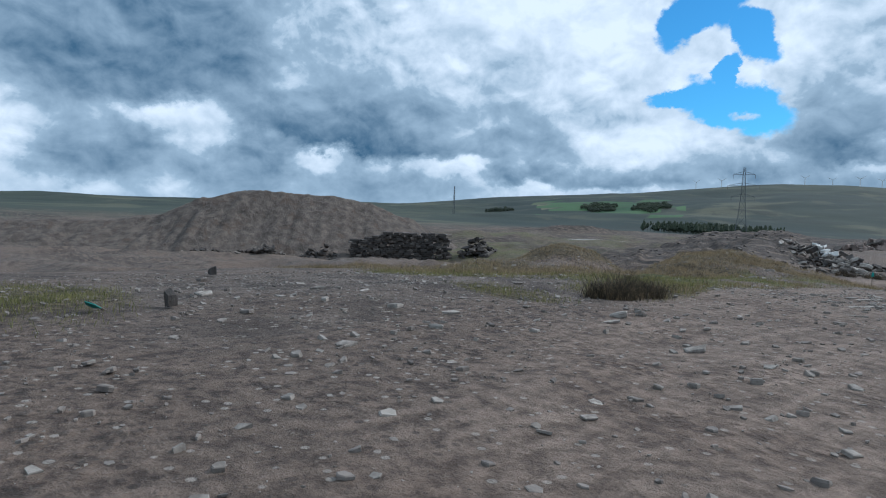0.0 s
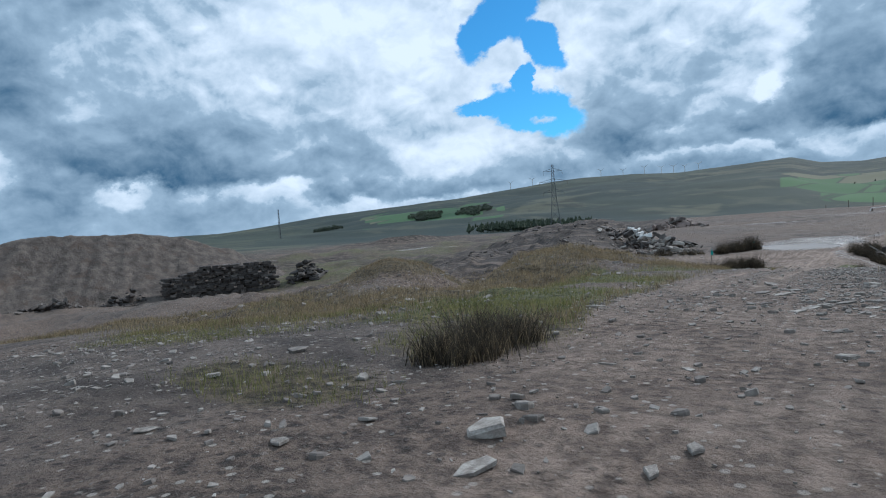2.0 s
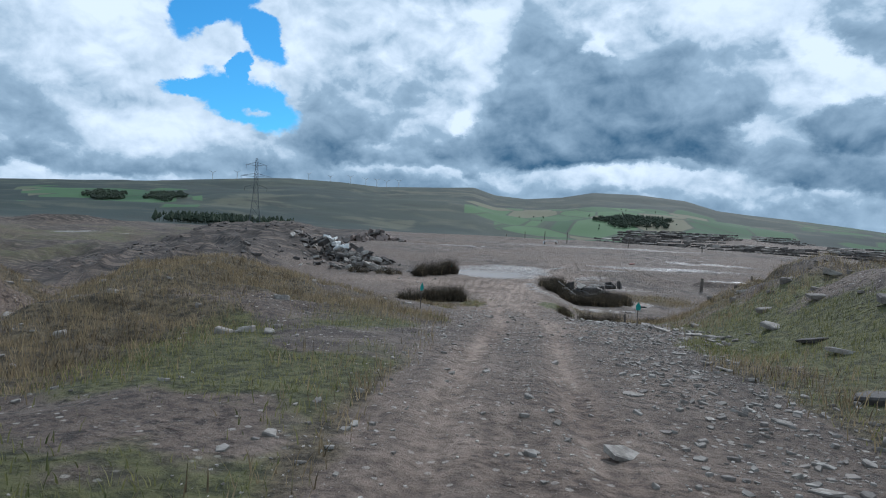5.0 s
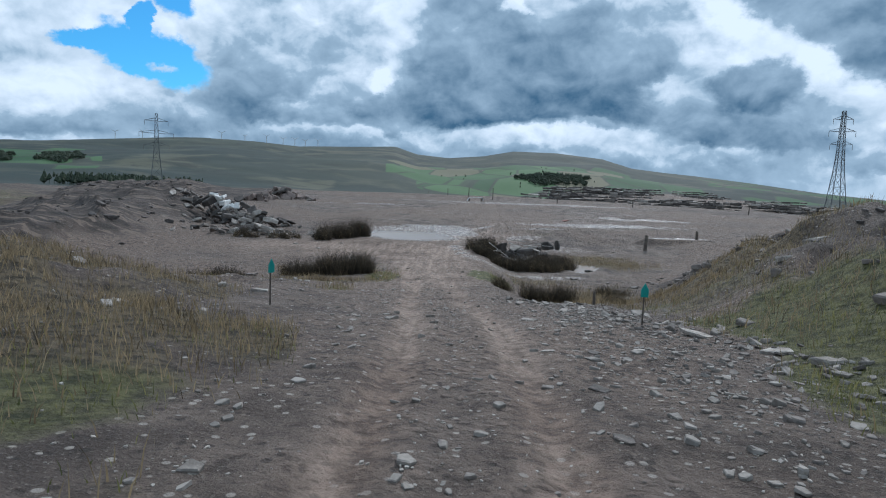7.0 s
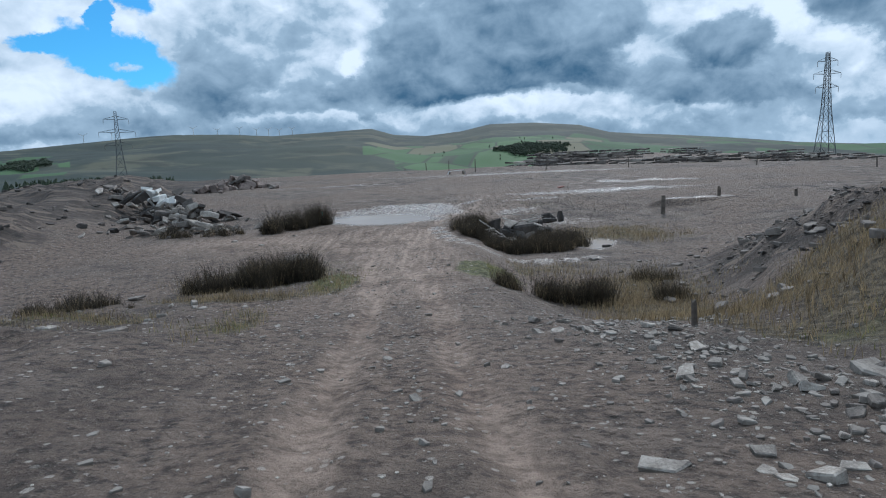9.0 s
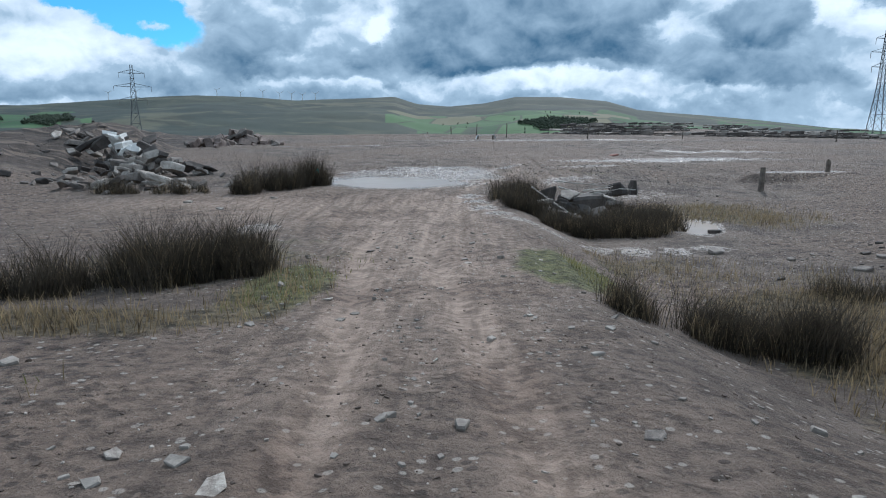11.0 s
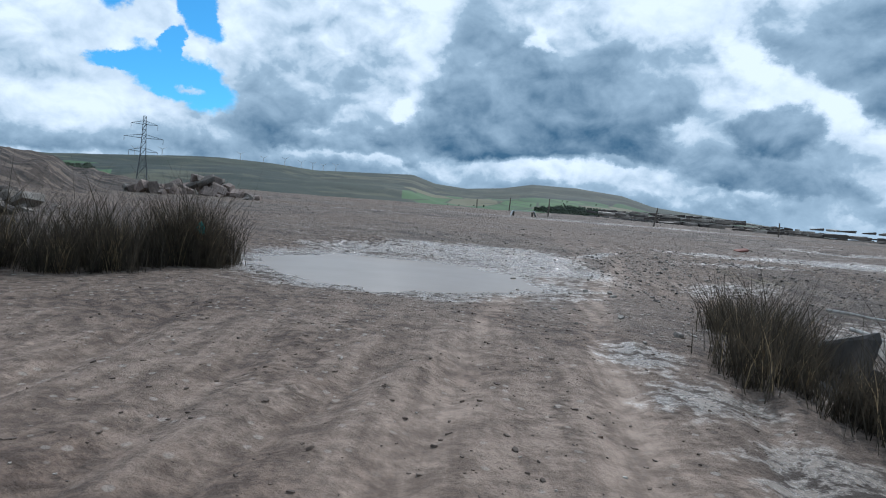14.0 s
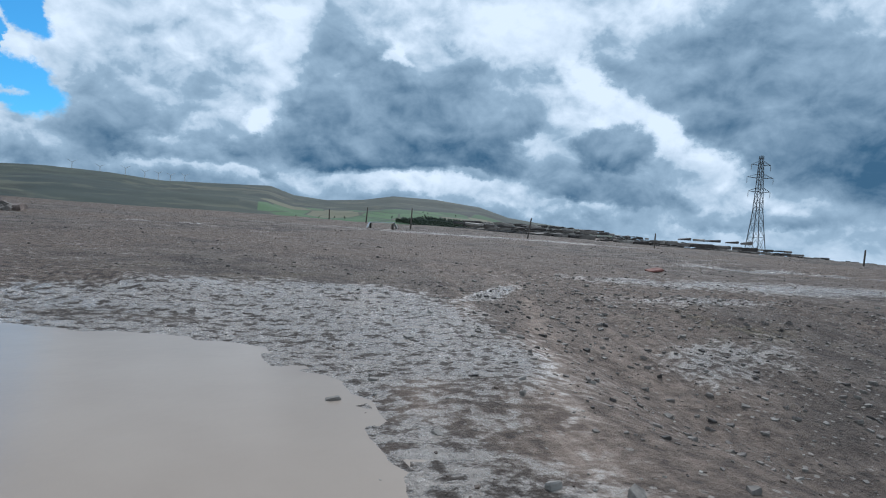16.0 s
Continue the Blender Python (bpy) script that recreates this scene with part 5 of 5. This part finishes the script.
def pylon(x, y, tall, foot, turn, arms, label):
    py = new("pylon")
    levels = [0, 0.16, 0.30, 0.42, 0.53, 0.62, 0.70, 0.77, 0.84, 0.91, 1.0]
    wide = [foot * np.interp(l, [0, 0.5, 1.0], [1.0, 0.40, 0.16]) / 2 for l in levels]

    def corner(k, i):
        return ((-1, 1, 1, -1)[i] * wide[k], (-1, -1, 1, 1)[i] * wide[k], levels[k] * tall)

    for i in range(4):
        part("leg", shape("leg", *joined([beam(corner(k, i), corner(k + 1, i), 0.30 if k < 5 else 0.22) for k in range(10)]), M_STEEL), py)
    for i in range(4):
        j = (i + 1) % 4
        braces = []
        for k in range(10):
            braces += [beam(corner(k, i), corner(k + 1, j), 0.13), beam(corner(k, j), corner(k + 1, i), 0.13), beam(corner(k + 1, i), corner(k + 1, j), 0.12)]
        part("bracing", shape("bracing", *joined(braces), M_STEEL), py)
    for level, reach in arms:
        zz = level * tall
        w = foot * np.interp(level, [0, 0.5, 1.0], [1.0, 0.40, 0.16]) / 2
        for s in (-1, 1):
            tip = (s * reach, 0, zz + 0.2)
            arm = part("crossarm", shape("crossarm", *joined([beam((s * w, -w, zz), tip, 0.17), beam((s * w, w, zz), tip, 0.17), beam((s * w, -w, zz + 1.5), tip, 0.14), beam((s * w, w, zz + 1.5), tip, 0.14),
                                                          beam((s * (w + reach) / 2, -w / 2, zz + 0.1), (s * (w + reach) / 2, w / 2, zz + 0.1), 0.1)]), M_STEEL), py)
            part("insulator", shape("insulator", *joined([beam((s * reach, 0, zz + 0.1), (s * reach, 0, zz - 2.0), 0.16)]), M_GREY), arm, "hanging insulator string")
    py.matrix_world = Matrix.Translation((x, y, spot(x, y) - 0.3)) @ Euler((0, 0, radians(turn))).to_matrix().to_4x4()
    tagged(py, label, "pylon", "pylons")
    return py


pylon(-144.8, 300.7, 35.4 - spot(-144.8, 300.7), 6.0, 26, ((0.58, 5.6), (0.74, 7.6), (0.90, 5.2)), "grey steel lattice pylon beyond the quarry's edge")
pylon(155.2, 255.6, 41.6 - spot(155.2, 255.6), 6.6, -8, ((0.69, 4.2), (0.81, 5.0), (0.92, 3.7)), "tall grey steel lattice pylon beside the stone yard")


def mast(x, y, top, label):
    ms = new("radio_mast")
    z0 = spot(x, y)
    tall = top - z0
    beams = []
    for i in range(3):
        a = 2.094 * i
        part("leg", shape("leg", *joined([beam((math.cos(a) * 1.5, math.sin(a) * 1.5, 0), (math.cos(a) * 0.5, math.sin(a) * 0.5, tall), 0.5)]), M_STEEL), ms)
        b = a + 2.094
        for k in range(10):
            r0, r1 = 1.5 - 0.1 * k, 1.4 - 0.1 * k
            beams.append(beam((math.cos(a) * r0, math.sin(a) * r0, tall * k / 10), (math.cos(b) * r1, math.sin(b) * r1, tall * (k + 1) / 10), 0.25))
    part("bracing", shape("bracing", *joined(beams), M_STEEL), ms)
    ms.location = (x, y, z0)
    tagged(ms, label, "mast")


mast(-596, 490, 40.5, "slim grey lattice mast on the far side of the quarry")


def turbine(x, y, tall, spin, first=[]):
    """A wind turbine on the ridge; later ones are copies of the first."""
    z = spot(x, y)
    m = Matrix.Translation((x, y, z)) @ Euler((0, 0, math.atan2(-x, y) + math.pi)).to_matrix().to_4x4()
    if first:
        return copy_thing(first[0], m)
    tb = new("wind_turbine")
    solid("tower", post_bm(1.3, tall, 10, 0, 0), M_PALE, tb)
    bm = bmesh.new()
    bmesh.ops.create_cube(bm, size=1.0, matrix=Matrix.Translation((0, 0, tall + 0.8)) @ Matrix.Diagonal((2.2, 5.5, 2.2, 1)))
    bmesh.ops.bevel(bm, geom=bm.edges[:], offset=0.4, segments=2, affect="EDGES")
    solid("nacelle", bm, M_PALE, tb)
    for k in range(3):
        a = spin + 2.094 * k
        c, s = math.cos(a), math.sin(a)
        vs = [(c * r_ - s * w, -3.2 + d, tall + 0.8 + s * r_ + c * w) for r_, w, d in ((0.5, -0.6, 0), (6, -1.1, 0), (tall * 0.55, -0.15, 0), (tall * 0.55, 0.15, 0), (6, 0.9, 0), (0.5, 0.6, 0))]
        vs += [(u, v - 0.4, w) for u, v, w in vs]
        fs = [list(range(6)), list(range(6, 12))[::-1]] + [(i, (i + 1) % 6, (i + 1) % 6 + 6, i + 6) for i in range(6)]
        part("blade", shape("blade", vs, fs, M_PALE), tb)
    tb.matrix_world = m
    first.append(tagged(tb, "white three-bladed wind turbine on the far moor ridge", "wind turbine", "wind turbines on the ridge"))


for bearing, far_ in ((-28.6, 2480), (-26.6, 2500), (-16.8, 2480), (-15.4, 2520), (-14.4, 2500), (-13.5, 2540), (-12.4, 2520), (-20.5, 2500), (-18.6, 2560)):
    turbine(math.sin(radians(bearing)) * far_, math.cos(radians(bearing)) * far_, 34, 0.5)


# ---- spoil heap and stacked wall across the old workings ----
def spoil_mound():
    """The big tipped heap: a flat-topped ridge with slopes at the angle of rest, scored by gullies."""
    nu, nv = 300, 90
    u, v = np.meshgrid(np.linspace(-150, 80, nu), np.linspace(-46, 46, nv), indexing="ij")
    top = np.interp(u, [-150, -95, -66, -52, -36, -24, -8, 12, 26, 38, 54, 68, 80], [8.4, 8.6, 9.0, 9.6, 12.0, 17.6, 21.6, 21.4, 20.8, 18.6, 13.0, 6.0, -2.0])
    gully = rough_noise(u + 0.25 * np.abs(v), v * 0.06, 11.0, 71, 4)
    depth = 46 + 3 * rough_noise(u, v * 0, 12, 72, 2)
    fall = np.clip((np.abs(v) - 9) / (depth - 9), 0, 1)
    zz = top * (1 - fall) * (1 - 0.34 * np.abs(gully) * ease(0, 0.5, fall)) + 0.8 * rough_noise(u + 2 + 0.2 * np.abs(v), v * 0.10, 2.6, 74, 3) * ease(0.02, 0.3, fall) * ease(1.0, 0.7, fall) + 0.55 * rough_noise(u, v, 3.0, 73, 4) + 1.1 * np.maximum(0, rough_noise(u, v, 6.0, 75, 3)) * ease(0.12, 0.0, fall) - 2.5 * fall
    x, y = -214 + u * 0.42 - v * 0.907, 70 + u * 0.907 + v * 0.42
    verts = np.stack([x, y, -11.6 + zz], -1).reshape(-1, 3)
    faces = [(i * nv + j, i * nv + j + 1, (i + 1) * nv + j + 1, (i + 1) * nv + j) for i in range(nu - 1) for j in range(nv - 1)]
    me = shape("spoil_mound", verts, faces, M_SPOIL, True)
    tagged(new("spoil_mound", me), "large flat-topped brown mound of tipped quarry spoil with scored sides", "spoil mound")


spoil_mound()


def stacked_wall():
    """A retaining wall of big dark blocks laid in rough courses in front of the heap."""
    wall = new("stacked_stone_wall")
    a, b = Vector((-166.0, 78.0, -11.8)), Vector((-151.5, 106.5, -11.8))
    run = (b - a).normalized()
    ang = math.atan2(run.y, run.x)
    kinds = []
    for k in range(8):
        vs, fs = slab_shape(rng, 1.0, 0.9, 1.0, 4)
        kinds.append(shape("block", vs, fs, M_DARK if k % 4 else M_GREY))
    length, courses = (b - a).length, 15
    for row in range(courses):
        d = rng.uniform(0, 1)
        while d < length:
            w = rng.uniform(1.2, 3.4)
            if row < courses - 4 or d > length * (0.12 + 0.06 * (row - courses + 4)):
                ob = part("block", rng.choice(kinds), wall)
                p = a + run * d
                ob.matrix_world = (Matrix.Translation((p.x + rng.uniform(-0.45, 0.45), p.y + rng.uniform(-0.3, 0.3), a.z + 0.35 + row * 0.66 + rng.uniform(-0.07, 0.07)))
                                   @ Euler((rng.uniform(-0.05, 0.05), rng.uniform(-0.05, 0.05), ang + rng.uniform(-0.1, 0.1) + 0.785)).to_matrix().to_4x4()
                                   @ Matrix.Diagonal((w * 1.6, 3.4, 0.82, 1)))
            d += w * 0.9
    tagged(wall, "rough wall of large dark stacked blocks before the heap", "stone wall")


stacked_wall()
rubble_heap("boulder_bank", "bank of tumbled dark boulders at the foot of the heap",
            [(-170, 70, 4, 8, 5.5, 80, 1.4, 3.6), (-178, 54, 4, 9, 3.0, 60, 1.2, 3.2), (-186, 40, 4, 8, 1.5, 34, 1.0, 2.6), (-147, 115, 5, 7, 7.0, 90, 1.6, 4.2)], ("dark", "grey", "dark"), (-170, 70))


# ---- the stone yard beyond the plateau ----
def stone_stack(x, y, long, turn, courses):
    st = new("stone_stack")
    st.matrix_world = Matrix.Translation((x, y, spot(x, y))) @ Euler((0, 0, radians(turn))).to_matrix().to_4x4()
    for row in range(courses):
        d = -long / 2
        while d < long / 2:
            w = rng.uniform(1.0, 2.6)
            ob = part("block", STONES[rng.choice(("dark", "grey", "dark", "pale" if row == courses - 1 else "grey")), rng.randrange(7)], st)
            ob.matrix_local = Matrix.Translation((d, rng.uniform(-0.3, 0.3), 0.3 + row * 0.62)) @ Euler((0, 0, rng.uniform(-0.3, 0.3))).to_matrix().to_4x4() @ Matrix.Diagonal((w * 1.25, 1.7, 1.5, 1))
            d += w
    tagged(st, "row of dark quarried stone stacked in the yard", "stone stack", "stone stacks in the yard")


for k in range(54):
    bearing, far_ = 9.5 + 24 * rng.random() ** 1.2, rng.uniform(114, 225)
    stone_stack(math.sin(radians(bearing)) * far_, math.cos(radians(bearing)) * far_, rng.uniform(6, 15), rng.uniform(-25, 15), rng.choice((1, 2, 2, 3)))


def shed(x, y, long, wide, tall, turn, walls, label):
    sh = new("shed")
    h, q = long / 2, wide / 2
    vs = [(-h, -q, 0), (h, -q, 0), (h, q, 0), (-h, q, 0), (-h, -q, tall), (h, -q, tall), (h, q, tall), (-h, q, tall), (-h, 0, tall + wide * 0.16), (h, 0, tall + wide * 0.16)]
    part("wall", shape("wall", vs, [(0, 1, 5, 4), (2, 3, 7, 6), (1, 2, 6, 9, 5), (3, 0, 4, 8, 7)], walls), sh)
    e = 0.4
    for s in (-1, 1):
        rv = [(-h - e, s * (q + e), tall - 0.1), (h + e, s * (q + e), tall - 0.1), (h + e, 0, tall + wide * 0.16 + 0.12), (-h - e, 0, tall + wide * 0.16 + 0.12)]
        rv += [(a, b, c + 0.15) for a, b, c in rv]
        part("roof", shape("roof", rv, [(0, 1, 2, 3), (7, 6, 5, 4), (0, 4, 5, 1), (1, 5, 6, 2), (2, 6, 7, 3), (3, 7, 4, 0)], M_PALE), sh)
    for k in range(3):
        dx = -h + long * (k + 0.5) / 3
        dv = [(dx - 1.6, -q - 0.06, 0), (dx + 1.6, -q - 0.06, 0), (dx + 1.6, -q - 0.06, tall * 0.75), (dx - 1.6, -q - 0.06, tall * 0.75)]
        dv += [(a, b + 0.05, c) for a, b, c in dv]
        part("door", shape("door", dv, [(0, 1, 2, 3), (7, 6, 5, 4), (0, 4, 5, 1), (1, 5, 6, 2), (2, 6, 7, 3), (3, 7, 4, 0)], M_STEEL), sh)
    sh.matrix_world = Matrix.Translation((x, y, spot(x, y) - 0.2)) @ Euler((0, 0, radians(turn))).to_matrix().to_4x4()
    tagged(sh, label, "shed", "yard sheds")


shed(164, 336, 15, 9, 2.6, -20, M_PALE, "white metal shed at the edge of the stone yard")
shed(178, 330, 17, 9, 2.2, -25, M_STEEL, "long low grey metal shed in the stone yard")


# ---- woods on the far slopes ----
def far_wood(label, spread, count, high, seed, conifer=False):
    """Trees a few pixels tall: each a trunk and a ragged crown of clumps, all in one mesh."""
    r = random.Random(seed)
    verts, faces = [], []
    for _ in range(count):
        b, d = spread(r)
        x, y = math.sin(radians(b)) * d, math.cos(radians(b)) * d
        z, t = spot(x, y), high * r.uniform(0.7, 1.15)
        bits = []
        bits.append(beam((x, y, z - 0.5), (x, y, z + t * 0.4), t * 0.05))
        for k in range(5 if conifer else 7):
            lv = r.uniform(0.25, 0.95)
            w = t * ((1.05 - lv) * 0.34 if conifer else 0.24 * r.uniform(0.7, 1.2))
            cx, cy = x + r.uniform(-1, 1) * t * (0.06 if conifer else 0.22), y + r.uniform(-1, 1) * t * (0.06 if conifer else 0.22)
            cz = z + t * lv
            ring = [(cx + math.cos(1.2566 * i + lv * 9) * w * r.uniform(0.7, 1.2), cy + math.sin(1.2566 * i + lv * 9) * w * r.uniform(0.7, 1.2), cz + r.uniform(-0.2, 0.2) * w) for i in range(5)]
            vs = ring + [(cx, cy, cz + w * (1.9 if conifer else 0.85)), (cx, cy, cz - w * 0.7)]
            bits.append((vs, [(i, (i + 1) % 5, 5) for i in range(5)] + [((i + 1) % 5, i, 6) for i in range(5)], Matrix.Identity(4)))
        for vs, fs, m in bits:
            k = len(verts)
            verts += vs
            faces += [[q + k for q in f] for f in fs]
    tagged(new("far_wood", shape("far_wood", verts, faces, M_LEAF)), label, "wood", kind="stuff")


def patch_of(b0, b1, d0, d1):
    def pick(r):
        while True:
            u, v = r.uniform(-1, 1), r.uniform(-1, 1)
            if u * u + v * v < 0.75 + 0.25 * math.sin(5 * math.atan2(v, u) + b0):
                return (b0 + b1) / 2 + u * (b1 - b0) / 2, (d0 + d1) / 2 + v * (d1 - d0) / 2
    return pick


far_wood("dark plantation on the far hillside", patch_of(-38.6, -35.2, 930, 1090), 300, 5.5, 301)
far_wood("dark wood beside green fields on the far hillside", patch_of(-34.2, -30.6, 880, 1090), 320, 5.5, 302)
far_wood("small wood below the dark moor", patch_of(-47.4, -44.6, 960, 1060), 110, 5, 303)
far_wood("belt of conifers behind the quarry", patch_of(-34, -21.5, 420, 520), 260, 8, 304, True)
far_wood("dark wood among walled fields", patch_of(5.2, 12.6, 900, 1060), 520, 6, 305)
far_wood("hedgerow trees and copses between the fields", patch_of(-4, 17, 800, 1300), 18, 4, 306)
